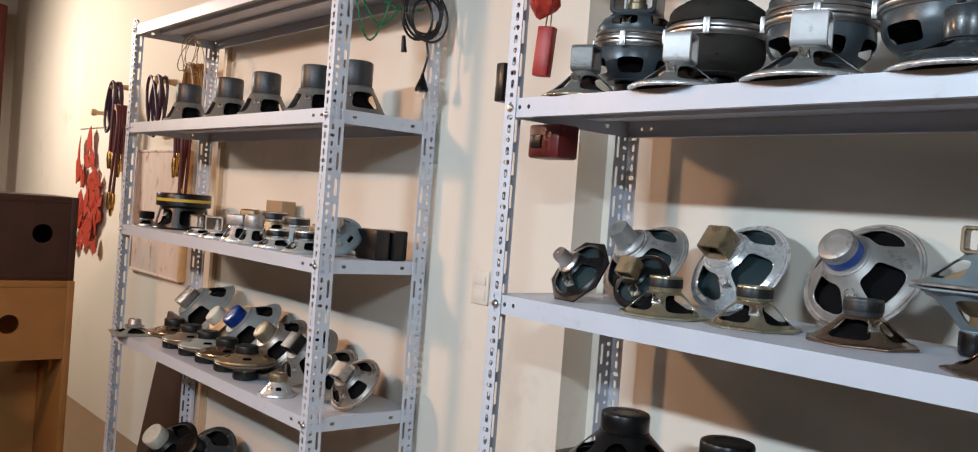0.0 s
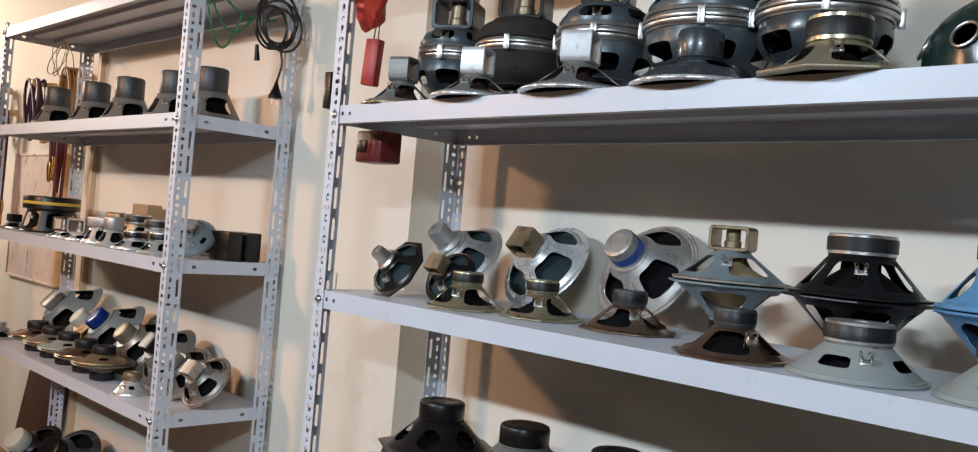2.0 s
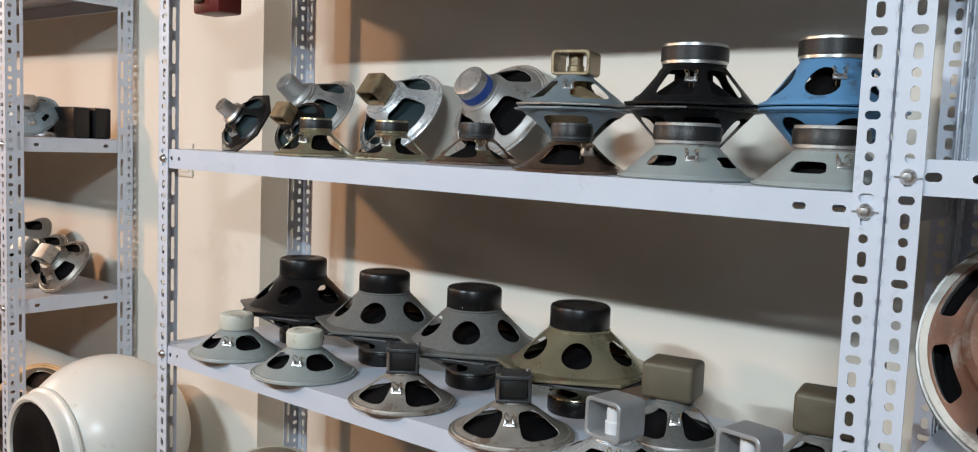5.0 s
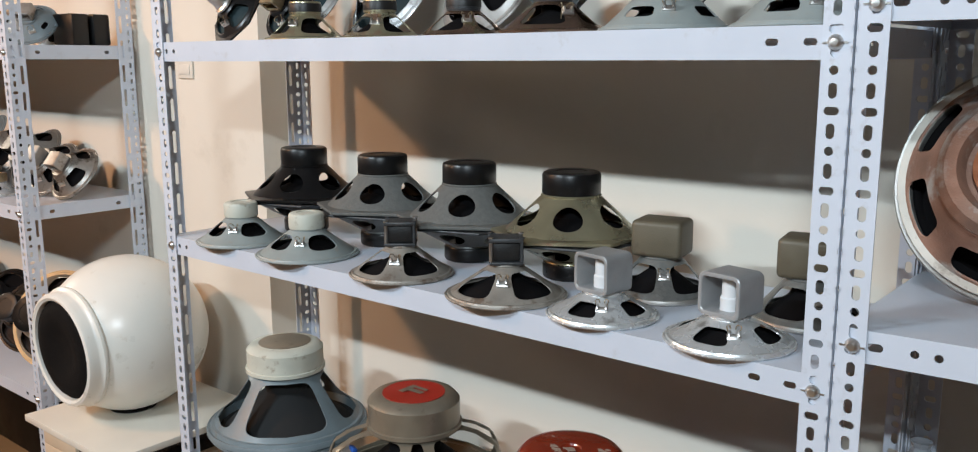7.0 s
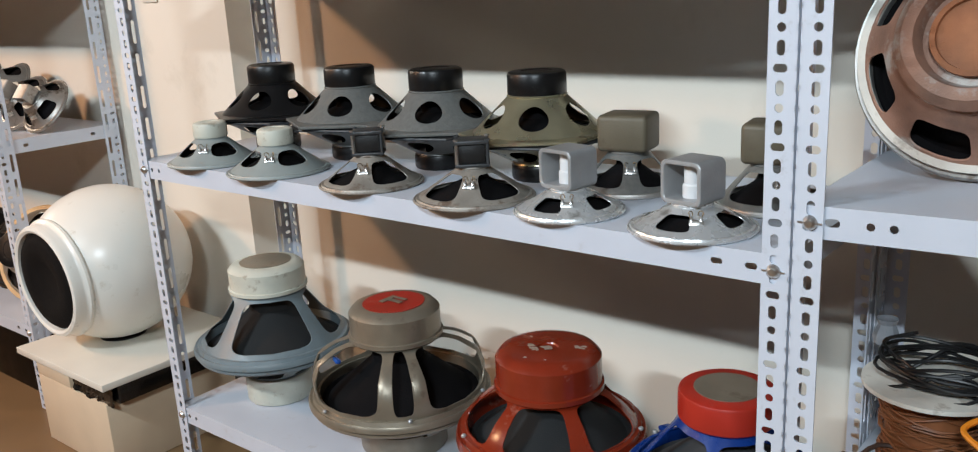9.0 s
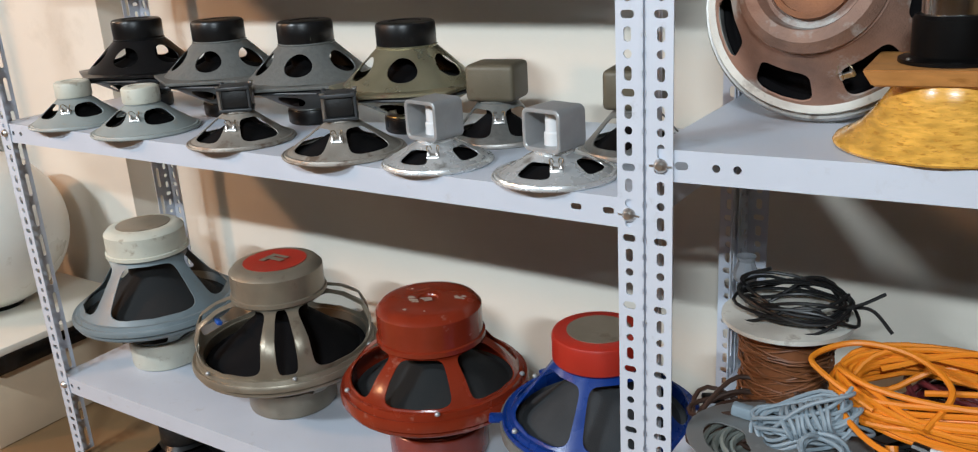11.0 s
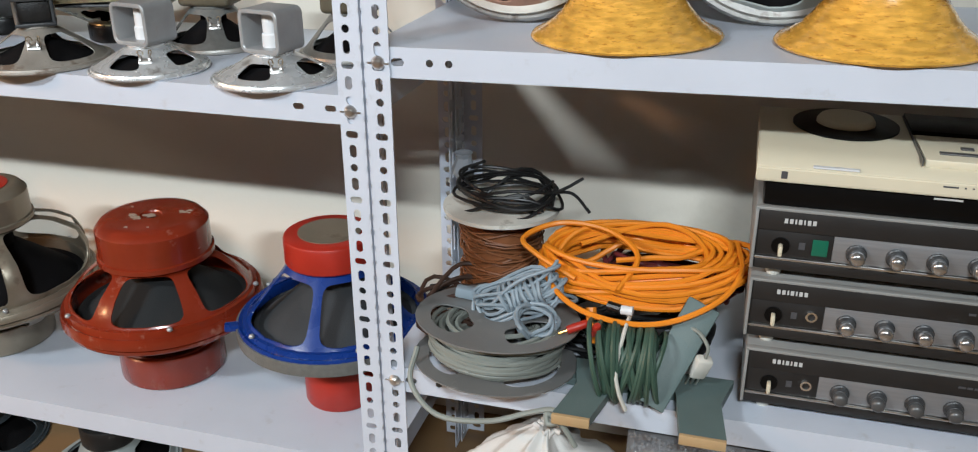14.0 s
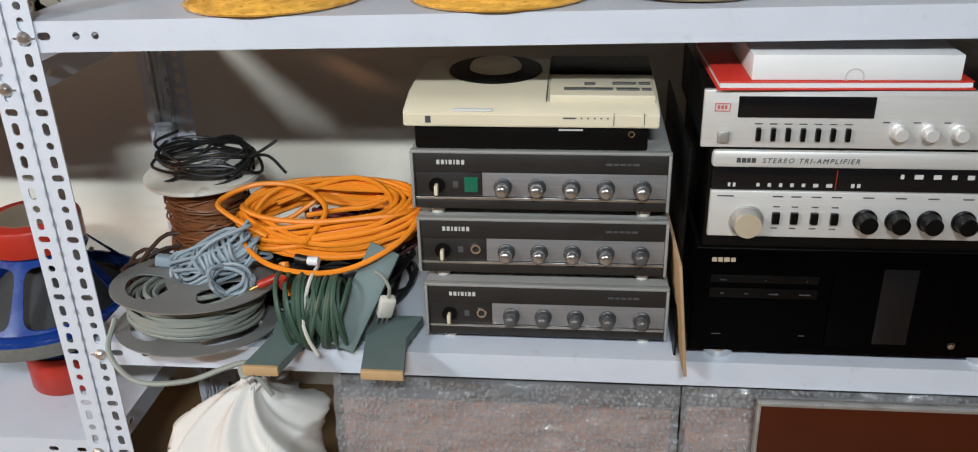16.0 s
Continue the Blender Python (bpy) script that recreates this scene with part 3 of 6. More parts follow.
                bolt_part.matrix_basis = pose(0, 0, 0, 0, 0, tilt) @ pose(sx * mr * 0.9, sy * mr * 0.78, 0)
    elif kind == "can":
        part("magnet", lathe(bmesh.new(), [(0, z), (mr * 1.5, z), (mr * 1.5, z + 0.004), (mr * 1.15, z + 0.007), (mr, z + 0.012), (mr * 0.95, z + mh - 0.004), (mr * 0.85, z + mh), (mr * 0.4, z + mh), (mr * 0.38, z + mh - 0.002), (0, z + mh - 0.002)], 32), mag, ob)
    elif kind == "hub":
        part("hub_collar", lathe(bmesh.new(), [(neck * 1.0, z - 0.002), (neck * 1.02, z + 0.008), (neck * 0.9, z + 0.02), (neck * 0.74, z + 0.022), (neck * 0.7, z + 0.012), (neck * 0.66, z + 0.0015), (neck * 0.5, z + 0.0015)], 48), body, ob)
        part("pole_piece", lathe(bmesh.new(), [(0, z + 0.001), (mr * 0.95, z + 0.001), (mr * 0.95, z + 0.012), (mr * 0.82, z + 0.014), (mr * 0.8, z + 0.009), (0, z + 0.009)], 36), mag, ob)
    elif kind == "pot":
        part("magnet", lathe(bmesh.new(), [(0, z), (mr * 1.04, z), (mr * 1.04, z + mh * 0.12), (mr, z + mh * 0.14), (mr, z + mh * 0.8), (mr * 0.9, z + mh * 0.95), (mr * 0.75, z + mh), (mr * 0.2, z + mh), (mr * 0.18, z + mh - 0.003), (0, z + mh - 0.003)], 48), mag, ob)
    if gasket:
        part("gasket", lathe(bmesh.new(), [(r * 0.86, rimh * 0.9), (r * 0.95, rimh * 0.9), (r * 0.95, rimh * 0.9 + 0.004), (r * 0.93, rimh * 0.9 + 0.005), (r * 0.88, rimh * 0.9 + 0.005), (r * 0.86, rimh * 0.9)], 56), gasket, ob)
    if badge:
        part("badge", lathe(bmesh.new(), [(0, z + mh + 0.0002), (mr * 0.68, z + mh + 0.0002), (mr * 0.68, z + mh + 0.0012), (0, z + mh + 0.0012)], 36), badge, ob, "round badge on the magnet")
    if tags:
        bm = bmesh.new()
        rr, zz = r * 0.5 + neck * 0.5, hb * 0.62
        block(bm, -0.009, 0.009, -0.002, 0.0015, -0.004, 0.004, 0.0008)
        for s in (-1, 1):
            block(bm, s * 0.006 - 0.0018, s * 0.006 + 0.0018, -0.006, 0.003, -0.001, 0.0075, 0.0008)
        t = part("terminal", bm, M_STEEL, ob)
        bm = bmesh.new()
        for s in (-1, 1):
            tube(bm, smooth_path([(s * 0.006, 0, 0.003), (s * 0.009, -0.006, 0.012), (s * 0.004, 0.004, 0.016), (s * 0.003, 0.02, 0.002)], 5), 0.0007, 5)
        part("lead_wire", bm, M_BRASS, t)
        t.matrix_basis = pose(rr * 0.93 * math.sin(0.4), -rr * 0.93 * math.cos(0.4), zz, -35, 0, 22)
    return ob


def up(x, y, z, turn=0):
    return pose(x, y, z, 0, 0, turn)


def down(x, y, z, h, turn=0):
    """Standing on its magnet, rim up, for a driver of height h."""
    return pose(x, y, z + h, 180, 0, turn)


def lean(x, y, z, r, tilt, turn=0):
    """Leaning back on its rim's edge, the magnet towards the aisle."""
    return pose(x, y, z + r * math.sin(radians(tilt)) + 0.001, tilt, 0, turn)


# second shelf: front row, face down
Z = B_TOPS[3]
driver("grey driver with a square steel yoke, face down", up(-1.222, 1.278, Z), 0.084, 0.052, 0.026, 0.052, M_HAMMER, M_HAMMER, "frame", rim=M_ZINC, cone=M_BROWNC, tilt=112)
driver("grey driver with a bright square yoke, face down", up(-0.97, 1.25, Z), 0.087, 0.045, 0.027, 0.052, M_HAMMER, M_YOKEP, "frame", rim=M_SILVER, cone=M_BROWNC, tilt=112)
driver("larger grey driver with a bright square magnet yoke, face down", up(-0.732, 1.262, Z), 0.102, 0.052, 0.031, 0.055, M_HAMMER, M_YOKEP, "frame", rim=M_SILVER, cone=M_BROWNC, tilt=112)
driver("dark grey enamelled driver with a round capped magnet, face down", up(-0.503, 1.27, Z), 0.105, 0.044, 0.035, 0.045, M_DGREY, M_DGREY, "cap", win=(0.55, 0.45, 0.9), bulge=0.006, tags=False, rim=M_SILVER)
driver("bronze painted octagonal driver with a black ring magnet, face down", up(-0.286, 1.268, Z), 0.103, 0.048, 0.044, 0.036, M_BRONZE, M_FERR, "ferrite", sides=8, plate=M_ZINC, turn=0.1)
# second shelf: back row, pairs face to face
for x, r, hb, mr, mh, body, mag, kind, lower, lab in (
        (-1.235, 0.084, 0.056, 0.048, 0.07, M_SLATE, M_BLACK, "frame", M_SLATE, "slate grey"), (-1.03, 0.098, 0.056, 0.048, 0.075, M_CLOTHB, M_BLACK, "frame", M_CLOTHB, "black clothed"),
        (-0.815, 0.096, 0.058, 0.046, 0.07, M_SLATE, M_BLACK, "frame", M_SLATE, "slate grey"), (-0.59, 0.116, 0.062, 0.05, 0.04, M_SLATE, M_DGREY, "pot", M_SLATE, "large slate"),
        (-0.385, 0.108, 0.066, 0.052, 0.045, M_NAVY, M_FERR, "ferrite", M_DGREY, "navy")):
    h = 0.134
    covered = body is M_CLOTHB
    windows = (0.04, 0.48, 0.52) if covered else (0.66, 0.3, 0.78)
    driver("lower " + lab + " driver of a facing pair, standing on its magnet", down(x, 1.43, Z, h), r, 0.075, 0.036, h - 0.078, lower, M_BLACK, "cap", n=6, win=windows, neck=r * 0.66, bulge=0.012, rimh=0.012, tags=False, rim=M_STEEL)
    top = driver("upper " + lab + " driver of a facing pair with a dark magnet", up(x, 1.43, Z + h + 0.001), r, hb, mr, mh, body, mag, kind, n=6, win=windows, neck=r * 0.66, bulge=0.012, rimh=0.012, rim=M_STEEL, lug=M_BRASS, tilt=28, tags=not covered)
    part("rolled_bead", lathe(bmesh.new(), [(r * 0.955 + 0.0032 * math.cos(q * math.tau / 8), 0.0165 + 0.0032 * math.sin(q * math.tau / 8)) for q in range(9)], 56), body if covered else M_STEEL, top)
    for q in range(4):
        part("edge_clip", block(bmesh.new(), -0.004, 0.006, -0.006, 0.006, -0.016, 0.014, 0.0015), M_STEEL, top).matrix_basis = pose(0, 0, 0, 0, 0, 25 + 90 * q) @ pose(r + 0.0005, 0, 0)
# dark green dome with ringed holes
dome = thing("speaker_driver", "dark green enamelled domed driver with steel-ringed holes", "loudspeaker", up(-0.10, 1.385, Z), "loudspeaker drivers")
part("basket", basket(bmesh.new(), 0.112, 0.006, 0.05, 0.12, 8, (0.42, 0.2, 0.48), 2.0, 0.022, 0.004, turn=0.1), M_DGREEN, dome)
part("rim", lathe(bmesh.new(), [(0.1, 0.0005), (0.116, 0.0005), (0.117, 0.004), (0.112, 0.008), (0.1, 0.004), (0.1, 0.0005)], 56), M_DGREEN, dome)
part("cone", lathe(bmesh.new(), [(0.1, 0.003), (0.045, 0.09), (0.0, 0.09)], 40), M_PAPER, dome)
part("magnet", lathe(bmesh.new(), [(0, 0.118), (0.052, 0.118), (0.056, 0.124), (0.056, 0.165), (0.048, 0.172), (0, 0.172)], 44), M_DGREEN, dome)
grommet = None
for i in range(8):
    w = 0.1 + math.tau * (i + 0.5) / 8
    v = 0.34
    b = 0.022 * math.sin(math.pi * v)
    rr, zz = 0.112 - 0.062 * v + b, 0.006 + 0.114 * v + b * 0.5
    if grommet is None:
        bm = lathe(bmesh.new(), [(0.0175 + 0.0022 * math.cos(a), 0.0022 * math.sin(a)) for a in [math.tau * k / 8 for k in range(9)]], 28)
        grommet = part("hole_ring", bm, M_STEEL, dome)
        ring = grommet
    else:
        ring = new("hole_ring", grommet.data)
        ring.parent = dome
    ring.matrix_basis = Matrix.Translation((rr * math.cos(w), rr * math.sin(w), zz)) @ Vector((math.cos(w), math.sin(w), 0.42)).to_track_quat("Z", "Y").to_matrix().to_4x4()

# third shelf: front row
Z = B_TOPS[2]
for x, y, r, mat, k in ((-1.012, 1.312, 0.076, M_ZINC, 0), (-0.858, 1.36, 0.076, M_ZINC, 1), (-0.68, 1.39, 0.082, M_COPPER, 2), (-0.418, 1.29, 0.084, M_COPPER, 3)):
    driver("iridescent zinc-plated octagonal driver with a black ring magnet, face down", up(x, y, Z, 12 * k), r, 0.046, 0.031, 0.023, mat, M_FERR, "ferrite", n=4, sides=8, plate=M_CLAMP if k > 1 else M_ZINC, turn=0.5)
for x in (-0.243, -0.05):
    driver("pale grey driver with a wide black ring magnet, face down", up(x, 1.308, Z, 10), 0.092, 0.045, 0.046, 0.028, M_LGREY, M_FERR, "ferrite", n=4, win=(0.42, 0.3, 0.66), plate=M_DULL, turn=0.55)
# third shelf: back row, pairs face to face
H3 = 0.102
driver("lower blue-grey driver of a face-to-face pair", down(-0.532, 1.465, Z, H3), 0.096, 0.062, 0.03, H3 - 0.065, M_BGREY, M_BLACK, "cap", tags=False, sides=8, cone=M_TANC)
driver("upper blue-grey driver with a brass magnet yoke", up(-0.532, 1.465, Z + H3 + 0.001), 0.096, 0.05, 0.034, 0.042, M_BGREY, M_BRASS, "frame", sides=8, rim=M_DULL, cone=M_TANC, lug=M_BRASS, turn=0.2, win=(0.66, 0.16, 0.84), tilt=14)
driver("lower black driver of a face-to-face pair", down(-0.298, 1.43, Z, H3), 0.1, 0.066, 0.04, H3 - 0.069, M_BLACK, M_BLACK, "cap", tags=False, sides=8, n=6)
driver("upper black driver of a face-to-face pair with a ring magnet", up(-0.298, 1.43, Z + H3 + 0.001), 0.1, 0.06, 0.05, 0.03, M_BLACK, M_FERR, "ferrite", sides=8, n=6, turn=0.1)
driver("lower sky-blue driver of a face-to-face pair", down(-0.09, 1.43, Z, H3), 0.098, 0.066, 0.04, H3 - 0.069, M_SKYB, M_FERR, "cap", tags=False, n=6, power=2.0, win=(0.62, 0.12, 0.82))
driver("upper sky-blue driver with round holes and a ring magnet", up(-0.09, 1.43, Z + H3 + 0.001), 0.098, 0.062, 0.05, 0.03, M_SKYB, M_FERR, "ferrite", n=6, power=2.0, win=(0.62, 0.12, 0.82), turn=0.1)
# third shelf: leaning drivers
driver("dull aluminium driver with a round alnico can, leaning back", lean(-1.203, 1.482, Z, 0.102, 51, -6), 0.102, 0.06, 0.024, 0.05, M_DULL, M_DULL, "can", n=4, cone=M_TEALC, neck=0.04)
driver("silver driver with a worn brass magnet yoke, leaning back", lean(-1.022, 1.553, Z, 0.108, 54, -6), 0.108, 0.06, 0.029, 0.044, M_SILVER, M_BRASS, "frame", n=4, cone=M_TEALC, neck=0.042, lug=M_BRASS)
t3 = driver("silver driver with a blue-banded round magnet, leaning back", lean(-0.782, 1.582, Z, 0.114, 58, -6), 0.114, 0.066, 0.034, 0.04, M_DULL, M_DULL, "cap", n=4, win=(0.62, 0.16, 0.84), neck=0.042)
part("label_band", lathe(bmesh.new(), [(0.0342, 0.072), (0.0347, 0.0725), (0.0347, 0.09), (0.0342, 0.0905)], 44), surface("blue_label", (0.02, 0.07, 0.33), 0.4), t3, "blue label band")
driver("small black driver with a steel can, leaning back", lean(-1.228, 1.315, Z, 0.066, 58, -6), 0.068, 0.034, 0.016, 0.034, M_BLACK, M_STEEL, "can", n=4, cone=M_TEALC, neck=0.022, sides=8)
driver("small black driver with a brass magnet yoke, leaning back", lean(-1.09, 1.34, Z, 0.06, 58, 4), 0.06, 0.034, 0.02, 0.03, M_BLACK, M_BRASS, "frame", n=4, cone=M_TEALC, neck=0.022)

# fourth shelf: front row
Z = B_TOPS[1]
for x, r in ((-1.185, 0.093), (-0.975, 0.099)):
    driver("pale grey driver with a low cream magnet, face down", up(x, 1.265, Z, 15), r, 0.05, 0.034, 0.03, M_LGREY, M_CREAMM, "cap", n=4, win=(0.6, 0.3, 0.85), power=3, turn=0.35)
for x, r in ((-0.72, 0.092), (-0.487, 0.098)):
    driver("dull aluminium driver with a dark clamped magnet, face down", up(x, 1.265, Z, 10), r, 0.05, 0.027, 0.042, M_WORN, M_CLAMP, "clamp", n=4, win=(0.66, 0.12, 0.85), tilt=30)
for x, r in ((-0.307, 0.083), (-0.11, 0.087)):
    driver("bright silver driver with a large grey square yoke, face down", up(x, 1.265, Z, 8), r, 0.034, 0.032, 0.058, M_SILVER, M_YOKE, "frame", n=4, win=(0.5, 0.2, 0.75), neck=0.027, turn=0.65, lug=M_CARDW, tilt=-18)
for x in (-0.302, -0.066):
    driver("grey driver with a square olive-brown magnet cover, face down", up(x, 1.43, Z, 10), 0.085, 0.06, 0.041, 0.058, M_HAMMER, M_OLIVE, "box", n=4, neck=0.032, turn=0.4, rim=M_DULL)
H4 = 0.075
for x, body, mag, lab in ((-1.182, M_BLACK, M_BLACK, "black"), (-0.936, M_HAMMER, M_BLACK, "grey"), (-0.706, M_HAMMER, M_BLACK, "grey"), (-0.478, M_ZINC, M_BLACK, "yellow-zinc")):
    driver("lower " + lab + " hexagonal driver of a face-to-face pair", down(x, 1.432, Z, H4, 20), 0.122, 0.045, 0.048, H4 - 0.048, body, mag, "cap", n=6, power=2.0, win=(0.56, 0.15, 0.8), sides=6, tags=False, turn=0.05, rim=M_CLAMP, deep=0.45)
    driver("upper " + lab + " driver with round holes and a black magnet", up(x, 1.432, Z + H4 + 0.001, 25), 0.122, 0.066, 0.05, 0.038, body, mag, "cap", n=6, power=2.0, win=(0.58, 0.2, 0.8), sides=6, neck=0.05, turn=0.1, tags=False, deep=0.45, rimh=0.009)

# lowest shelf of the middle unit: large cast drivers in pairs
Z = B_TOPS[0]


def big_pair(x, y, r, body, mag, top_mr, mh, hb, lower_h, low_mr, low_mag, lab, n, win, bulge, cone, badge=None, gasket=None, kind="pot", turn=0.3, rimh=0.02):
    driver("lower " + lab + " standing on its magnet", down(x, y, Z, lower_h), r * 0.97, lower_h * 0.5, low_mr, lower_h * 0.5 - 0.003, body, low_mag, "cap", n=n, win=win, power=6, cone=M_BROWNC, tags=False, rimh=0.014, bulge=bulge * 0.3, group="large drivers")
    return driver("upper " + lab + " with its magnet up", up(x, y, Z + lower_h + 0.001), r, hb, top_mr, mh, body, mag, kind, n=n, win=win, power=6, cone=cone, badge=badge, gasket=gasket, tags=False, rimh=rimh, bulge=bulge, turn=turn, group="large drivers")


big_pair(-1.205, 1.375, 0.178, M_BGREY, M_CREAMM, 0.084, 0.06, 0.13, 0.13, 0.075, M_CREAMM, "blue-grey twelve-inch driver", 4, (0.82, 0.1, 0.92), 0.0, M_GREYC, badge=M_TAUPE, turn=0.1)
taupe_top = big_pair(-0.80, 1.37, 0.184, M_TAUPE, M_TAUPE, 0.09, 0.065, 0.125, 0.11, 0.088, M_TAUPE, "taupe twelve-inch driver", 4, (0.88, 0.06, 0.97, 0.74), 0.036, M_PAPER, badge=M_BRED, turn=1.024)
red_top = big_pair(-0.43, 1.37, 0.168, M_RED, M_RED, 0.092, 0.07, 0.095, 0.124, 0.09, M_RED, "red oxide twelve-inch driver", 6, (0.78, 0.08, 0.95), 0.008, M_GREYC, turn=0.436, rimh=0.03)
blue_top = big_pair(-0.1, 1.365, 0.157, M_BLUE, M_BRED, 0.073, 0.045, 0.108, 0.146, 0.06, M_BRED, "blue twelve-inch driver with red magnet", 5, (0.88, 0.06, 0.9), 0.0, M_FELTC, badge=M_TAUPE, turn=-0.14, kind="cap")

rng = random.Random(77)
for cx, cy, a in ((-0.028, -0.012, 0.011), (-0.012, -0.022, 0.013), (0.002, -0.008, 0.014), (0.05, 0.022, 0.012), (0.054, 0.03, 0.007), (-0.05, 0.02, 0.004), (-0.005, -0.06, 0.004), (0.03, -0.05, 0.003)):
    bm = bmesh.new()
    lo = [bm.verts.new((cx + a * rng.uniform(0.3, 1.1) * math.cos(math.tau * q / 11), cy + a * rng.uniform(0.2, 0.7) * math.sin(math.tau * q / 11), 0.1683)) for q in range(11)]
    f = bm.faces.new(lo)
    ext = bmesh.ops.extrude_face_region(bm, geom=[f])
    bmesh.ops.translate(bm, verts=[v for v in ext["geom"] if isinstance(v, bmesh.types.BMVert)], vec=(0, 0, 0.0008))
    part("paint_chip", bm, M_PRIMER, red_top, "bare patch of chipped paint")
for ob, n_ear, r_ear, mat in ((blue_top, 5, 0.158, M_BLUE), (red_top, 5, 0.168, M_RED), (taupe_top, 6, 0.185, M_TAUPE)):
    for q in range(n_ear):
        w = 0.35 + math.tau * q / n_ear
        part("rim_screw", lathe(bmesh.new(), [(0, 0.0), (0.0045, 0.0), (0.0045, 0.003), (0.003, 0.005), (0, 0.005)], 10), M_YOKE, ob).matrix_basis = pose((r_ear - 0.009) * math.cos(w), (r_ear - 0.009) * math.sin(w), 0.029 if mat is M_RED else 0.02)
for w in (0.52, 2.62, 3.68, 5.76):
    ear = part("mounting_ear", block(bmesh.new(), -0.004, 0.022, -0.011, 0.011, 0.004, 0.013, 0.003), M_BLUE, blue_top)
    ear.matrix_basis = pose(0.155 * math.cos(w), 0.155 * math.sin(w), 0, 0, 0, math.degrees(w))
part("rim_band", lathe(bmesh.new(), [(0.1565, -0.012), (0.1595, -0.012), (0.16, -0.008), (0.16, 0.007), (0.1595, 0.009), (0.1565, 0.009)], 64), M_HAMMER, blue_top, "grey felt band")
part("spring_terminal", block(bmesh.new(), 0.157, 0.19, -0.012, 0.012, 0.018, 0.03, 0.003), M_BKPLAS, blue_top).matrix_basis = pose(0, 0, 0.01, 0, 0, 28)
bm = block(bmesh.new(), -0.022, 0.022, -0.006, 0.006, 0.196, 0.1968)
block(bm, -0.022, -0.01, -0.02, 0.02, 0.196, 0.1969)
block(bm, -0.01, 0.02, 0.012, 0.02, 0.196, 0.197)
part("badge_mark", bm, M_TAUPE, taupe_top)
bm = block(bmesh.new(), -0.012, 0.012, -0.005, 0.005, -0.004, 0.004, 0.0015)
part("terminal_block", bm, surface("blue_terminal", (0.02, 0.09, 0.4), 0.4), taupe_top, "small blue terminal block").matrix_basis = pose(-0.055, -0.112, 0.098, -20, 0, -25)

# right unit, upper shelf: frames leaning on the wall and wooden horns
Z = C_TOPS[1]
driver("rusted cast twelve-inch frame without its magnet, leaning back", lean(0.195, 1.43, Z + SLANT * 0.15, 0.155, 72, 0), 0.155, 0.085, 0.05, 0.03, M_RUST, M_RUSTD, "hub", n=7, win=(0.66, 0.12, 0.66), neck=0.085, gasket=M_GASKET, cone=M_PAPER, rim=M_DULL, rimh=0.02)
driver("grey cast twelve-inch driver with a dark cone, leaning back", lean(0.53, 1.46, Z + SLANT * 0.48, 0.16, 74, 0), 0.162, 0.08, 0.07, 0.04, M_LGREY, M_DULL, "cap", n=4, win=(0.86, 0.08, 0.8), neck=0.075, rim=M_DULL, rimh=0.018)
for x in (0.355, 0.648):
    horn = thing("horn_tweeter", "lacquered burl wood horn, mouth down, with a black compression driver", "horn", up(x, 1.312, Z + SLANT * (x - 0.05), 3) @ pose(0, 0, 0.002, 0, -1.03, 0), "wooden horns")
    prof = [(0.117, 0.0), (0.1185, 0.003), (0.116, 0.007), (0.104, 0.013), (0.09, 0.024), (0.078, 0.039), (0.068, 0.055), (0.06, 0.068), (0.058, 0.078), (0.05, 0.078), (0.06, 0.05), (0.1, 0.01), (0.113, 0.0), (0.117, 0.0)]
    part("horn_body", lathe(bmesh.new(), [(a, b * 0.88) for a, b in prof], 56), M_WOOD, horn)
    bm = block(bmesh.new(), -0.083, 0.083, -0.068, 0.068, 0.069, 0.088)
    for v in bm.verts:
        if v.co.z < 0.075:
            v.co.x, v.co.y = v.co.x * 0.88, v.co.y * 0.88
    bmesh.ops.bevel(bm, geom=list(bm.edges), offset=0.002, segments=2, affect="EDGES")
    part("flange_board", bm, M_PLY, horn, "square plywood flange with chamfered underside")
    cd_body = part("compression_driver", lathe(bmesh.new(), [(0, 0.0885), (0.056, 0.0885), (0.056, 0.0925), (0.047, 0.0935), (0.044, 0.096), (0.044, 0.134), (0.041, 0.138), (0, 0.138)], 44), M_BKPLAS, horn)
    part("back_cap", lathe(bmesh.new(), [(0, 0.1383), (0.036, 0.1383), (0.036, 0.155), (0.031, 0.16), (0, 0.161)], 36), M_CHROME, cd_body, "chromed back cap")
    for q in range(4):
        part("flange_screw", lathe(bmesh.new(), [(0, 0), (0.003, 0), (0.0028, 0.002), (0, 0.0028)], 10), M_STEEL, horn).matrix_basis = pose(0.0512 * math.cos(0.6 + q * math.pi / 2), 0.0512 * math.sin(0.6 + q * math.pi / 2), 0.0926)
driver("brass-coloured driver, face down at the shelf edge", up(0.885, 1.33, Z + SLANT * 0.84 + 0.002), 0.105, 0.05, 0.045, 0.035, M_BRASS, M_BLACK, "cap", n=4, cone=M_BROWNC)


# ---- right unit, lower shelf: amplifiers ----
def bars(bm, x, z, widths, h, gap, y=-0.0006):
    """A row of plain bars that stands for small print."""
    for w in widths:
        block(bm, x, x + w, y, y + 0.0005, z, z + h)
        x += w + gap
    return bm


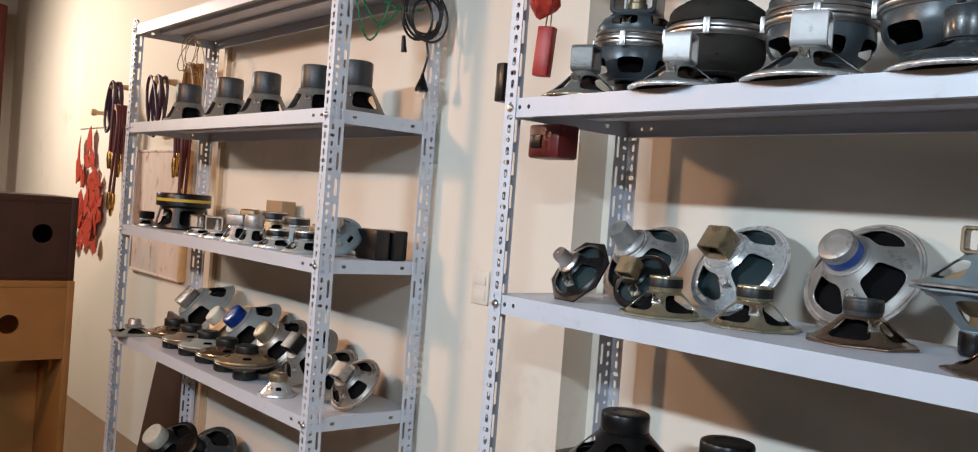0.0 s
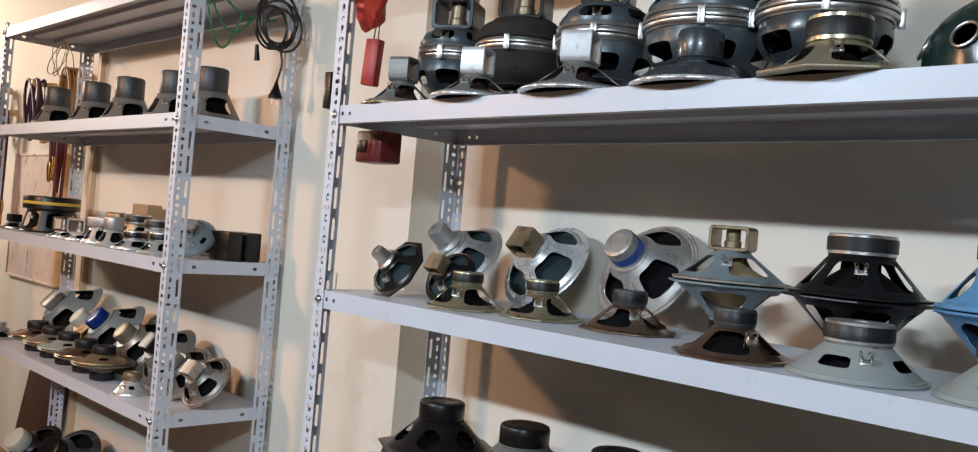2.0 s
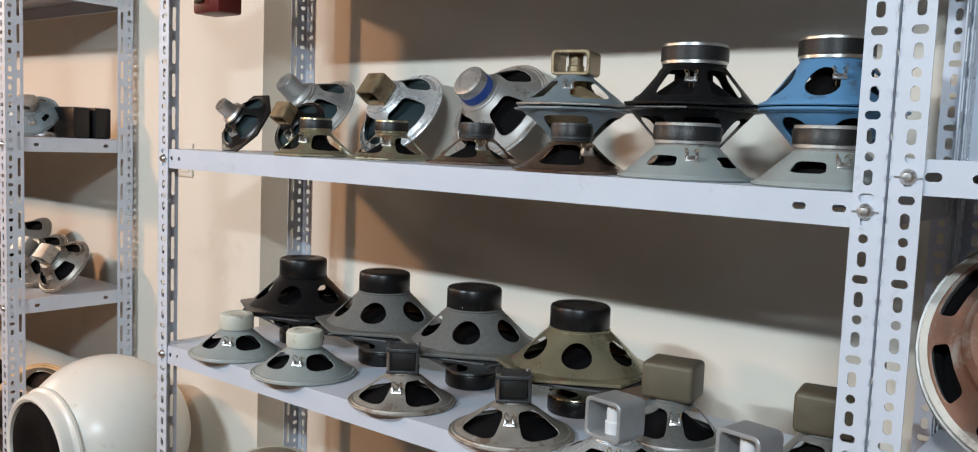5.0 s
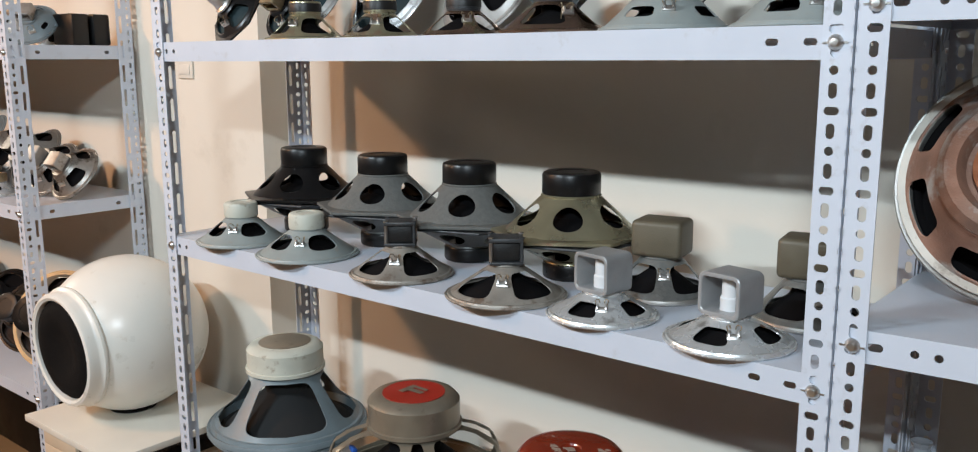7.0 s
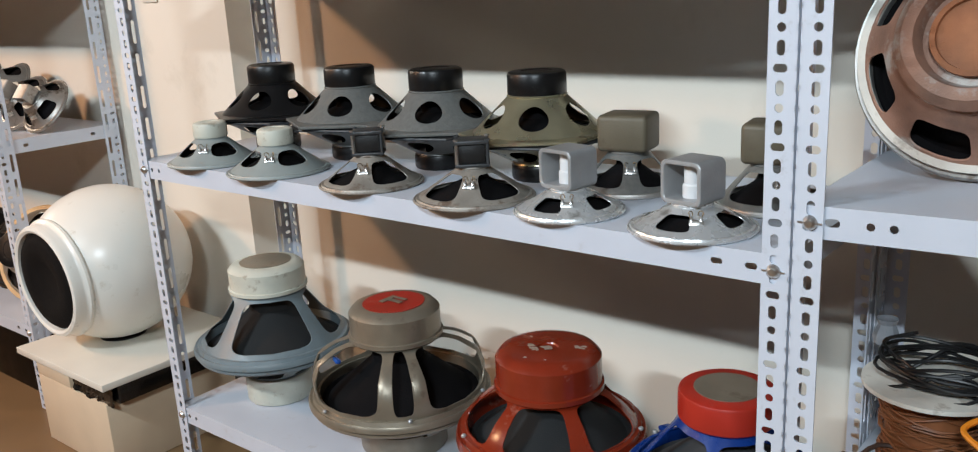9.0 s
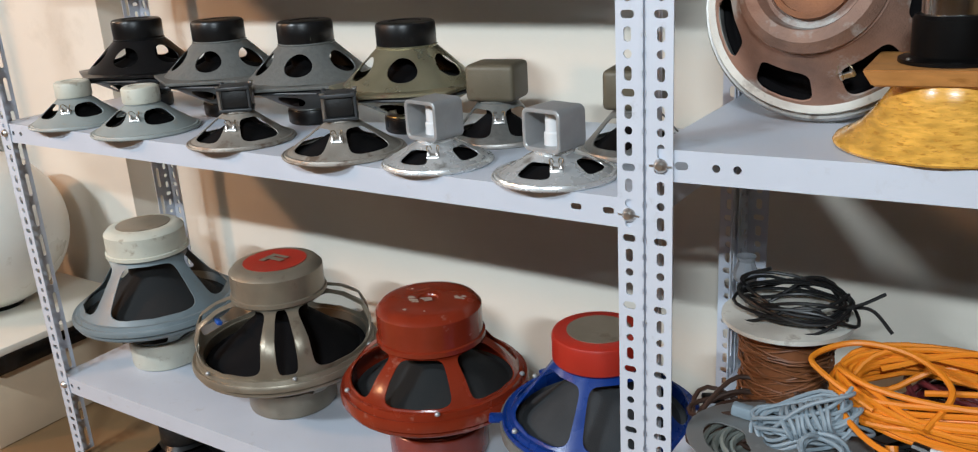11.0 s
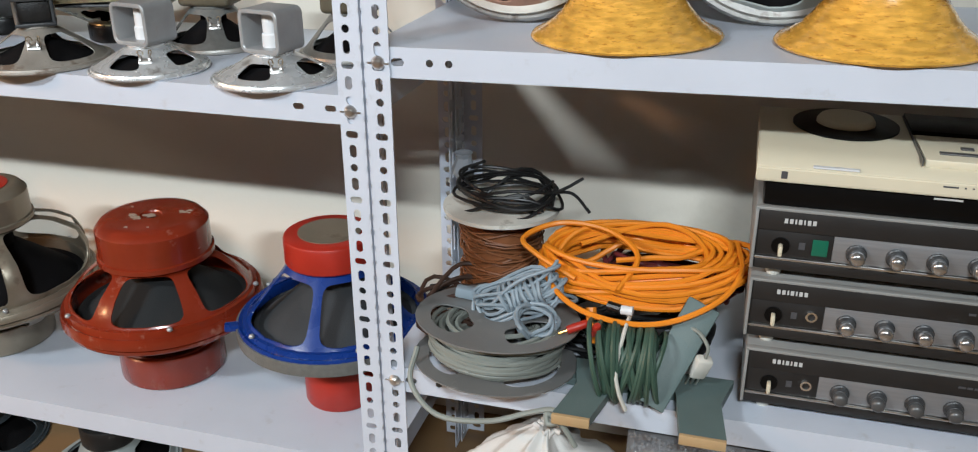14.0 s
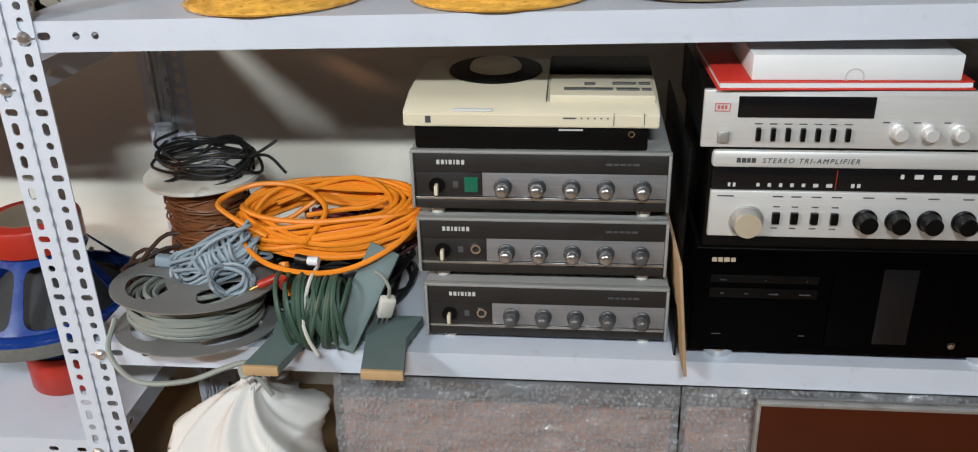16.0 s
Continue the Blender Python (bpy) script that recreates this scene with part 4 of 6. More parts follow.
def text_mesh(body, size, shear=0.25):
    data = bpy.data.curves.new("lettering", "FONT")
    data.body, data.size, data.shear, data.extrude, data.space_character = body, size, shear, 0.0003, 1.3
    ob = bpy.data.objects.new("lettering", data)
    me = bpy.data.meshes.new_from_object(ob)
    bpy.data.objects.remove(ob)
    return me


def knob(parent, x, z, r, l, mat, name="knob", cap=None, y=0.0, taper=0.9):
    ob = part(name, lathe(bmesh.new(), [(r * 1.15, 0), (r * 1.15, l * 0.15), (r, l * 0.2), (r * taper, l - 0.001), (r * taper - 0.001, l), (0, l)], 24), mat, parent)
    ob.matrix_basis = pose(x, y, z, 90, 0, 0)
    if cap:
        c = part("knob_cap", lathe(bmesh.new(), [(0, l + 0.0002), (r * 0.62, l + 0.0002), (r * 0.55, l + 0.0015), (0, l + 0.002)], 20), cap, ob)
    return ob


def small_amp(x, y, z, turn, lens, chrome, label):
    """A low valve-era amplifier: grey wrap-round lid, dark and brushed fascia, five knobs."""
    amp = thing("amplifier", label, "amplifier", pose(x, y, z, 0, 0, turn), "stacked grey amplifiers")
    w, h, d, f = 0.332, 0.082, 0.215, 0.014
    bm = block(bmesh.new(), 0, w, 0.004, d, f + 0.0, f + h, 0.004)
    part("case", bm, M_AMPLID, amp)
    bm = bmesh.new()
    block(bm, 0, 0.004, -0.004, 0.006, f + 0.001, f + h - 0.001, 0.001)
    block(bm, w - 0.004, w, -0.004, 0.006, f + 0.001, f + h - 0.001, 0.001)
    block(bm, 0, w, -0.004, 0.006, f + h - 0.004, f + h, 0.001)
    part("surround", bm, M_AMPLID, amp)
    part("top_fascia", block(bmesh.new(), 0.0045, w - 0.0045, -0.002, 0.004, f + 0.052, f + h - 0.0045, 0.001), M_AMPDK, amp)
    part("switch_panel", block(bmesh.new(), 0.0045, 0.092, 0.0, 0.004, f + 0.018, f + 0.0515, 0.0006), M_AMPDK, amp)
    part("control_panel", block(bmesh.new(), 0.0925, w - 0.0045, 0.0, 0.004, f + 0.018, f + 0.0515, 0.0006), M_AMPSIL, amp)
    part("trim_strip", block(bmesh.new(), 0.0045, w - 0.0045, -0.002, 0.003, f + 0.0135, f + 0.0172, 0.001), M_STEEL, amp)
    part("lower_fascia", block(bmesh.new(), 0.0045, w - 0.0045, -0.001, 0.004, f + 0.0005, f + 0.013, 0.0008), M_AMPDK, amp)
    for k, kx in enumerate((0.119, 0.163, 0.207, 0.251, 0.297)):
        bright = chrome and not (chrome == 1 and k == 4)
        kn = part("knob", lathe(bmesh.new(), [(0.0118, 0), (0.0118, 0.003), (0.0104, 0.004), (0.0098, 0.012), (0.009, 0.0125), (0, 0.0125)], 24), M_CLAMP, amp)
        kn.matrix_basis = pose(kx, 0, f + 0.032, 90, 0, 0)
        part("knob_cap", lathe(bmesh.new(), [(0.0088, 0.0126), (0.0088, 0.017), (0.0082, 0.0195), (0.006, 0.0215), (0.003, 0.0222), (0, 0.0223)], 24), M_KNOB if bright else M_CAPDK, kn)
    part("switch_collar", lathe(bmesh.new(), [(0.004, 0), (0.0105, 0), (0.0105, 0.003), (0.004, 0.003)], 24), M_BKPLAS, amp).matrix_basis = pose(0.033, 0.0, f + 0.033, 90, 0, 0)
    part("toggle", block(bmesh.new(), 0.0305, 0.0355, -0.012, 0.0, f + 0.022, f + 0.036, 0.0015), M_IVORY, amp)
    if lens:
        part("pilot_lens", block(bmesh.new(), 0.069, 0.087, -0.002, 0.0, f + 0.024, f + 0.045, 0.001), M_GREENL, amp, "green pilot lamp lens")
    else:
        part("jack_socket", lathe(bmesh.new(), [(0.0045, 0), (0.0075, 0), (0.007, 0.003), (0.0045, 0.003), (0.0045, 0)], 20), M_CHROME, amp).matrix_basis = pose(0.078, 0, f + 0.036, 90, 0, 0)
    tagged(part("nameplate", bars(bmesh.new(), 0.034, f + 0.063, (0.004, 0.004, 0.002, 0.004, 0.002, 0.004, 0.004), 0.006, 0.002, -0.0028), M_MARK, amp), kind="stuff")
    part("emblem", bars(bmesh.new(), 0.054, f + 0.03, (0.007,), 0.009, 0.002, -0.0006), M_MARKD, amp)
    tagged(part("script_plate", bars(bmesh.new(), 0.25, f + 0.064, (0.008, 0.006, 0.007, 0.005, 0.008), 0.003, 0.002, -0.0028), M_MARKD, amp), kind="stuff")
    for fx in (0.03, w - 0.03):
        for fy in (0.022, d - 0.03):
            part("foot", lathe(bmesh.new(), [(0, 0), (0.0085, 0), (0.0095, 0.003), (0.0085, f + 0.001), (0, f + 0.001)], 16), M_GASKET, amp).matrix_basis = pose(fx, fy, 0)
    return amp


ZC = C_TOPS[0]
small_amp(0.541, 1.232, ZC, 0, False, 0, "grey amplifier at the bottom of a stack of three")
small_amp(0.535, 1.236, ZC + 0.0965, 0.3, False, 1, "grey amplifier with chrome knobs in a stack")
small_amp(0.532, 1.232, ZC + 0.193, 0, True, 2, "grey amplifier with green pilot lens on a stack")

# top-loading disc player on the amplifiers
cd = thing("disc_player", "ivory top-loading disc player on a black base", "disc player", pose(0.527, 1.226, ZC + 0.2990), "")
part("base", block(bmesh.new(), 0.012, 0.306, 0.008, 0.2, -0.0095, 0.0225, 0.003), M_BKPLAS, cd)
bm = bmesh.new()
sec = [(0.0, 0.023), (0.0, 0.04), (0.004, 0.044), (0.05, 0.053), (0.205, 0.0567), (0.205, 0.023)]
lo = [bm.verts.new((0, y, z)) for y, z in sec]
hi = [bm.verts.new((0.318, y, z)) for y, z in sec]
bm.faces.new(lo), bm.faces.new(hi[::-1])
for i in range(len(sec)):
    j = (i + 1) % len(sec)
    bm.faces.new((lo[i], lo[j], hi[j], hi[i]))
bmesh.ops.bevel(bm, geom=list(bm.edges), offset=0.0015, segments=2, affect="EDGES")
part("case", bm, M_IVORY, cd)
slope = pose(0.105, 0.146, 0.0558, 1.3, 0, 0)
part("lid_ring", lathe(bmesh.new(), [(0.036, 0.0), (0.064, 0.0), (0.064, 0.002), (0.036, 0.0035), (0.036, 0.0)], 48, slope), M_BKPLAS, cd)
part("lid", lathe(bmesh.new(), [(0, 0.0), (0.0355, 0.0), (0.0355, 0.006), (0.032, 0.011), (0.024, 0.0135), (0, 0.0145)], 48, slope), M_IVORY, cd, "round ivory lid")
part("control_cover", block(bmesh.new(), 0.182, 0.314, 0.024, 0.12, 0.0475, 0.0575, 0.002), M_IVORY, cd)
part("rear_window", block(bmesh.new(), 0.18, 0.316, 0.126, 0.204, 0.052, 0.0605, 0.001), M_BKPLAS, cd)
bm = bmesh.new()
for x0, x1, y0 in ((0.2, 0.262, 0.045), (0.266, 0.295, 0.045), (0.298, 0.31, 0.045), (0.226, 0.24, 0.068), (0.262, 0.292, 0.07), (0.295, 0.31, 0.07)):
    block(bm, x0, x1, y0, y0 + 0.008, 0.0572, 0.0595, 0.0006)
part("buttons", bm, M_CAPDK, cd)
part("lid_seam", block(bmesh.new(), 0.1785, 0.1797, 0.02, 0.2, 0.05, 0.0582), M_CAPDK, cd)
part("card_slot", block(bmesh.new(), 0.062, 0.112, 0.001, 0.007, 0.0432, 0.0452), M_CARDW, cd)
bm = bars(bmesh.new(), 0.028, 0.028, (0.007,), 0.009, 0.002)
bars(bm, 0.2, 0.0345, (0.016, 0.002, 0.002, 0.002, 0.002, 0.002), 0.0018, 0.006)
bars(bm, 0.262, 0.0265, (0.0008,), 0.016, 0.035)
bars(bm, 0.299, 0.0265, (0.0008,), 0.016, 0.035)
tagged(part("print", bm, M_MARKD, cd), kind="stuff")
part("display_bars", bars(bmesh.new(), 0.195, 0.0165, (0.03,), 0.002, 0.01, 0.0072), M_MARK, cd)
part("headphone_socket", lathe(bmesh.new(), [(0.003, 0), (0.0045, 0), (0.004, 0.002), (0.003, 0.002)], 16), M_CHROME, cd).matrix_basis = pose(0.285, 0.0078, 0.013, 90, 0, 0)


def hifi_case(name, label, x, z, w, h, d, mat):
    ob = thing(name, label, "hi-fi unit", pose(x, 1.205, z), "stacked hi-fi units")
    part("case", block(bmesh.new(), 0.002, w - 0.002, 0.006, d, 0.0, h, 0.003), mat, ob)
    return ob


# black changer at the bottom
changer = hifi_case("disc_changer", "gloss black disc changer under two silver units", 0.898, ZC + 0.018, 0.435, 0.151, 0.29, M_BKPLAS)
part("fascia", block(bmesh.new(), 0, 0.435, 0.0, 0.0065, 0.0, 0.1505, 0.003), M_GLOSSBK, changer)
tagged(part("nameplate", bars(bmesh.new(), 0.022, 0.134, (0.006, 0.006, 0.007, 0.006), 0.006, 0.0015), M_TAN, changer), kind="stuff")
part("tray_door", block(bmesh.new(), 0.175, 0.328, -0.003, 0.0, 0.012, 0.136, 0.002), M_GLOSSBK, changer)
part("display", block(bmesh.new(), 0.235, 0.278, -0.0042, -0.0031, 0.02, 0.13, 0.0005), M_DISPLAY, changer)
for z0 in (0.105, 0.083):
    part("button_bar", block(bmesh.new(), 0.022, 0.158, -0.003, 0.0, z0, z0 + 0.011 + (0.003 if z0 < 0.1 else 0), 0.0012), M_BKPLAS, changer)
bm = bars(bmesh.new(), 0.034, 0.109, (0.008,), 0.0012, 0.04, -0.0036)
bars(bm, 0.09, 0.109, (0.002, 0.002), 0.0015, 0.05, -0.0036)
bars(bm, 0.036, 0.089, (0.004, 0.005, 0.012, 0.014), 0.0016, 0.026, -0.0036)
bars(bm, 0.03, 0.026, (0.012, 0.008), 0.0014, 0.1)
tagged(part("print", bm, M_MARKD, changer), kind="stuff")
knob(changer, 0.337, 0.018, 0.004, 0.003, M_CHROME, "headphone_socket")
for fx in (0.045, 0.39):
    for fy in (0.03, 0.25):
        part("foot", lathe(bmesh.new(), [(0, -0.018), (0.019, -0.018), (0.021, -0.014), (0.02, 0.0), (0, 0.0)], 28), M_CHROME, changer).matrix_basis = pose(fx, fy, 0)

# silver receiver in the middle
rec = hifi_case("stereo_receiver", "silver stereo receiver with a dark dial", 0.904, ZC + 0.1695, 0.43, 0.136, 0.27, M_BKPLAS)
part("upper_fascia", block(bmesh.new(), 0.004, 0.426, -0.004, 0.006, 0.112, 0.1345, 0.005), M_FASCIA, rec)
part("dial_window", block(bmesh.new(), 0.006, 0.424, -0.001, 0.006, 0.0825, 0.1125, 0.001), M_DISPLAY, rec)
part("lower_fascia", block(bmesh.new(), 0.006, 0.424, -0.003, 0.006, 0.02, 0.082, 0.002), M_FASCIA, rec)
word = new("lettering", text_mesh("STEREO TRI-AMPLIFIER", 0.0088))
word.data.materials.append(M_MARKD)
word.parent = rec
word.matrix_basis = pose(0.063, -0.0045, 0.1195, 90, 0, 0)
tagged(part("nameplate", bars(bmesh.new(), 0.033, 0.1195, (0.005, 0.005, 0.004, 0.005), 0.006, 0.0012, -0.0046), M_MARKD, rec), kind="stuff")
bm = bmesh.new()
bars(bm, 0.026, 0.087, (0.003, 0.003), 0.005, 0.003, -0.0016)
bars(bm, 0.06, 0.0875, (0.004, 0.004, 0.004, 0.004, 0.004, 0.006, 0.007), 0.0045, 0.0095, -0.0016)
bars(bm, 0.172, 0.0875, (0.004, 0.004), 0.005, 0.003, -0.0016)
bars(bm, 0.228, 0.1, (0.004, 0.01, 0.009, 0.006, 0.008), 0.0055, 0.012, -0.0016)
tagged(part("dial_marks", bm, M_MARK, rec), kind="stuff")
part("pointer", block(bmesh.new(), 0.1535, 0.1543, -0.002, -0.001, 0.085, 0.11), M_BRED, rec)
knob(rec, 0.052, 0.042, 0.0185, 0.016, M_DULL, "tuning_knob", M_TAN, -0.003)
rec.children[-1].name = "tuning_knob"
part("tuning_cap", lathe(bmesh.new(), [(0, 0.0165), (0.0165, 0.0165), (0.016, 0.018), (0, 0.018)], 32), M_TAN, rec).matrix_basis = pose(0.052, -0.003, 0.042, 90, 0, 0)
for kx in (0.087, 0.109, 0.133, 0.157):
    part("push_switch", block(bmesh.new(), kx - 0.0045, kx + 0.0045, -0.009, -0.003, 0.04, 0.055, 0.001), M_BKPLAS, rec)
bm = bmesh.new()
for kx in (0.087, 0.109, 0.133, 0.157):
    bars(bm, kx - 0.006, 0.0745, (0.012,), 0.0016, 0.01, -0.0036)
    bars(bm, kx - 0.004, 0.061, (0.008,), 0.0014, 0.01, -0.0036)
    bars(bm, kx - 0.004, 0.032, (0.008,), 0.0014, 0.01, -0.0036)
for kx in (0.194, 0.232, 0.27, 0.31, 0.35):
    bars(bm, kx - 0.006, 0.0745, (0.013,), 0.0016, 0.01, -0.0036)
bars(bm, 0.014, 0.0745, (0.02,), 0.0016, 0.01, -0.0036)
tagged(part("print", bm, M_MARKD, rec), kind="stuff")
for kx in (0.194, 0.232, 0.27, 0.31, 0.35):
    knob(rec, kx, 0.046, 0.0125, 0.02, M_BKPLAS, y=-0.003)

# silver tuner on top
tun = hifi_case("tuner", "silver tuner with a black display window", 0.893, ZC + 0.3065, 0.43, 0.073, 0.25, M_BKPLAS)
part("fascia", block(bmesh.new(), 0, 0.43, -0.002, 0.006, 0.001, 0.072, 0.0015), M_FASCIA, tun)
part("display", block(bmesh.new(), 0.04, 0.196, -0.0035, -0.002, 0.039, 0.065, 0.0006), M_DISPLAY, tun)
part("power_button", block(bmesh.new(), 0.018, 0.032, -0.008, -0.002, 0.008, 0.023, 0.002), M_DULL, tun)
for k in range(7):
    part("selector_switch", block(bmesh.new(), 0.063 + 0.0172 * k, 0.0685 + 0.0172 * k, -0.009, -0.002, 0.011, 0.027, 0.0012), M_BKPLAS, tun)
for kx in (0.2265, 0.261, 0.2945):
    knob(tun, kx, 0.022, 0.009, 0.014, M_FASCIA, y=-0.002)
bm = bmesh.new()
for a in ((0.013, 0.031, 0.046, 0.047), (0.013, 0.031, 0.055, 0.056)):
    block(bm, a[0], a[1], -0.0026, -0.002, a[2], a[3])
for a in ((0.013, 0.014), (0.03, 0.031)):
    block(bm, a[0], a[1], -0.0026, -0.002, 0.047, 0.055)
bars(bm, 0.016, 0.0488, (0.003, 0.003, 0.003), 0.0045, 0.0012, -0.0026)
part("nameplate", bm, M_MARKR, tun)
bm = bmesh.new()
for k in range(7):
    bars(bm, 0.061 + 0.0172 * k, 0.0305, (0.009,), 0.0013, 0.01, -0.0026)
for kx in (0.207, 0.242, 0.276):
    bars(bm, kx, 0.0335, (0.008,), 0.0014, 0.01, -0.0026)
tagged(part("print", bm, M_MARKD, tun), kind="stuff")

# papers and white box on the tuner
folder = thing("folder", "red and white card folder under a white box", "folder", pose(0.906, 1.195, ZC + 0.3802, 0, 0, 1.5))
part("back_cover", block(bmesh.new(), 0, 0.29, 0.0, 0.2, 0.0, 0.002, 0.0005), M_REDC, folder)
part("page_block", block(bmesh.new(), 0.003, 0.287, 0.003, 0.198, 0.0022, 0.0075), M_CARDW, folder)
part("front_cover", block(bmesh.new(), 0.002, 0.289, 0.004, 0.199, 0.0077, 0.0095, 0.0005), M_REDC, folder)
wb = thing("card_box", "flat white cardboard box with a thumb notch", "box", pose(0.945, 1.205, ZC + 0.3899, 0, 0, 0.5))
part("box_body", block(bmesh.new(), 0, 0.235, 0, 0.15, 0, 0.03, 0.0015), M_CARDW, wb)
part("thumb_notch", lathe(bmesh.new(), [(0.009, 0), (0.011, 0), (0.011, 0.0008), (0.009, 0.0008), (0.009, 0)], 24), M_MARK, wb).matrix_basis = pose(0.116, 0, 0.004, 90, 0, 0)
# cardboard sheet and black panel between the stacks
single("cardboard_sheet", block(bmesh.new(), -0.002, 0.002, 0, 0.25, 0, 0.165, 0.0006), M_CARD, "brown cardboard sheet leaning between the stacks", "cardboard", pose(0.893, 1.165, ZC + 0.001, 0, -6, 1))
single("record_sleeve", block(bmesh.new(), -0.0015, 0.0015, 0, 0.3, 0, 0.3, 0.0005), M_BKPLAS, "black sleeve standing between the stacks", "sleeve", pose(0.8835, 1.215, ZC + 0.001, 0, 0, 0))


# ---- cables ----
def coil_points(turns, rx, ry, rise, jitter, seed, steps=30, drift=0.0):
    rng = random.Random(seed)
    pts = []
    keys = [(rng.uniform(-1, 1), rng.uniform(-1, 1), rng.uniform(-1, 1)) for _ in range(int(turns * 5) + 3)]
    total = int(turns * steps)
    for i in range(total + 1):
        w = math.tau * i / steps
        k = 5.0 * i / steps
        a, f = int(k), k - int(k)
        f = f * f * (3 - 2 * f)
        jx, jy, jz = [keys[a][q] * (1 - f) + keys[a + 1][q] * f for q in range(3)]
        g = 1 + jitter * jx
        pts.append(Vector(((rx * g) * math.cos(w) + drift * jy, (ry * g) * math.sin(w) + drift * jz, rise * i / total + jitter * 0.12 * jz)))
    return pts


def cable_coil(name, label, m, r, mat, turns, rx, ry, rise, jitter, seed, extra=(), drift=0.0):
    ob = thing(name, label, "cable", m, "coiled cables")
    part("coil", tube(bmesh.new(), coil_points(turns, rx, ry, rise, jitter, seed, 30, drift), r), mat, ob)
    for pts in extra:
        part("loose_end", tube(bmesh.new(), smooth_path(pts), r), mat, ob)
    return ob


# spool of brown wire against the back, with a black cable on it
spool = thing("wire_spool", "cardboard spool of brown wire standing upright", "wire spool", pose(0.165, 1.425, ZC))
part("lower_flange", lathe(bmesh.new(), [(0, 0), (0.088, 0), (0.088, 0.004), (0, 0.004)], 40), M_GASKET, spool)
part("upper_flange", lathe(bmesh.new(), [(0, 0.17), (0.09, 0.17), (0.09, 0.176), (0, 0.176)], 40), M_GASKET, spool)
part("core", lathe(bmesh.new(), [(0.045, 0.004), (0.056, 0.01), (0.058, 0.085), (0.056, 0.165), (0.045, 0.17)], 32), M_BRWIRE, spool)
rng = random.Random(5)
for i in range(34):
    z0, z1 = rng.uniform(0.012, 0.16), rng.uniform(0.012, 0.16)
    z1 = z0 + max(-0.05, min(0.05, z1 - z0))
    ph = rng.uniform(0, math.tau)
    rr = rng.uniform(0.059, 0.066)
    pts = [(rr * math.cos(ph + w * math.tau / 14), rr * math.sin(ph + w * math.tau / 14), z0 + (z1 - z0) * math.sin(w * math.pi / 14) ** 2) for w in range(15)]
    part("wire_turn", tube(bmesh.new(), pts, 0.0016, 5), M_BRWIRE, spool)
cable_coil("cable_coil", "black cable coiled on top of the wire spool", pose(0.175, 1.425, ZC + 0.179), 0.0025, M_BKWIRE, 11, 0.072, 0.048, 0.022, 0.2, 3,
           ([(0.06, -0.01, 0.02), (0.09, -0.01, 0.035), (0.115, 0.0, 0.05)], [(0.06, 0.0, 0.02), (0.1, -0.01, 0.028), (0.13, -0.02, 0.004)], [(-0.06, 0, 0.02), (-0.07, -0.02, 0.05), (-0.03, -0.02, 0.07)]), 0.008)
bag = single("plastic_bag", lathe(bmesh.new(), [(0, 0), (0.016, 0.001), (0.019, 0.012), (0.012, 0.03), (0.015, 0.038), (0, 0.036)], 9), M_CLEAR, "small clear plastic bag with a knot", "bag", pose(0.09, 1.47, ZC + 0.198))

# orange cable on a heap of dark cables
cable_coil("cable_heap", "heap of black cables under the orange coil", pose(0.36, 1.40, ZC + 0.006), 0.004, M_BKWIRE, 16, 0.12, 0.075, 0.07, 0.35, 9, (), 0.02)
cable_coil("cable_coil", "maroon cable coil under the orange one", pose(0.43, 1.40, ZC + 0.085), 0.004, M_MAROON, 9, 0.1, 0.06, 0.025, 0.2, 12, (), 0.012)
orange = cable_coil("cable_coil", "thick orange cable in a loose coil with black tape", pose(0.39, 1.345, ZC + 0.125, 13, -3, 0), 0.004, M_ORANGE, 20.2, 0.132, 0.066, 0.036, 0.11, 21,
                    ([(-0.08, -0.06, 0.03), (-0.14, -0.03, 0.045), (-0.165, 0.0, 0.05), (-0.12, 0.04, 0.05), (-0.05, 0.03, 0.05), (0.0, -0.02, 0.045), (-0.02, -0.08, 0.03)],
                     [(-0.125, 0.0, 0.03), (-0.118, -0.06, 0.025), (-0.07, -0.105, 0.016), (0.0, -0.122, 0.012), (0.06, -0.115, 0.018), (0.115, -0.08, 0.03), (0.138, -0.03, 0.04), (0.13, 0.03, 0.04)],
                     [(-0.03, -0.02, 0.035), (0.02, -0.01, 0.036), (0.06, -0.004, 0.036), (0.1, 0.03, 0.034)]), 0.012)
part("inner_coil", tube(bmesh.new(), [p + Vector((-0.005, 0.0, 0.012)) for p in coil_points(7.4, 0.112, 0.05, 0.026, 0.16, 24, 30, 0.012)], 0.004), M_ORANGE, orange)
part("tape_wrap", tube(bmesh.new(), [(-0.03, -0.098, 0.02), (-0.012, -0.104, 0.02)], 0.0065, 10), M_BKWIRE, orange, "black tape wrap")
part("tape_label", tube(bmesh.new(), [(-0.0115, -0.1045, 0.02), (0.004, -0.106, 0.02)], 0.0063, 10), M_CARDW, orange, "white tape label")
single("orange_plug", tube(bmesh.new(), smooth_path([(0, 0, 0), (0.004, -0.01, -0.02), (0.006, -0.012, -0.045)]), 0.0075, 10), M_ORANGE, "orange moulded plug hanging from the coil", "plug", pose(0.335, 1.262, ZC + 0.105))
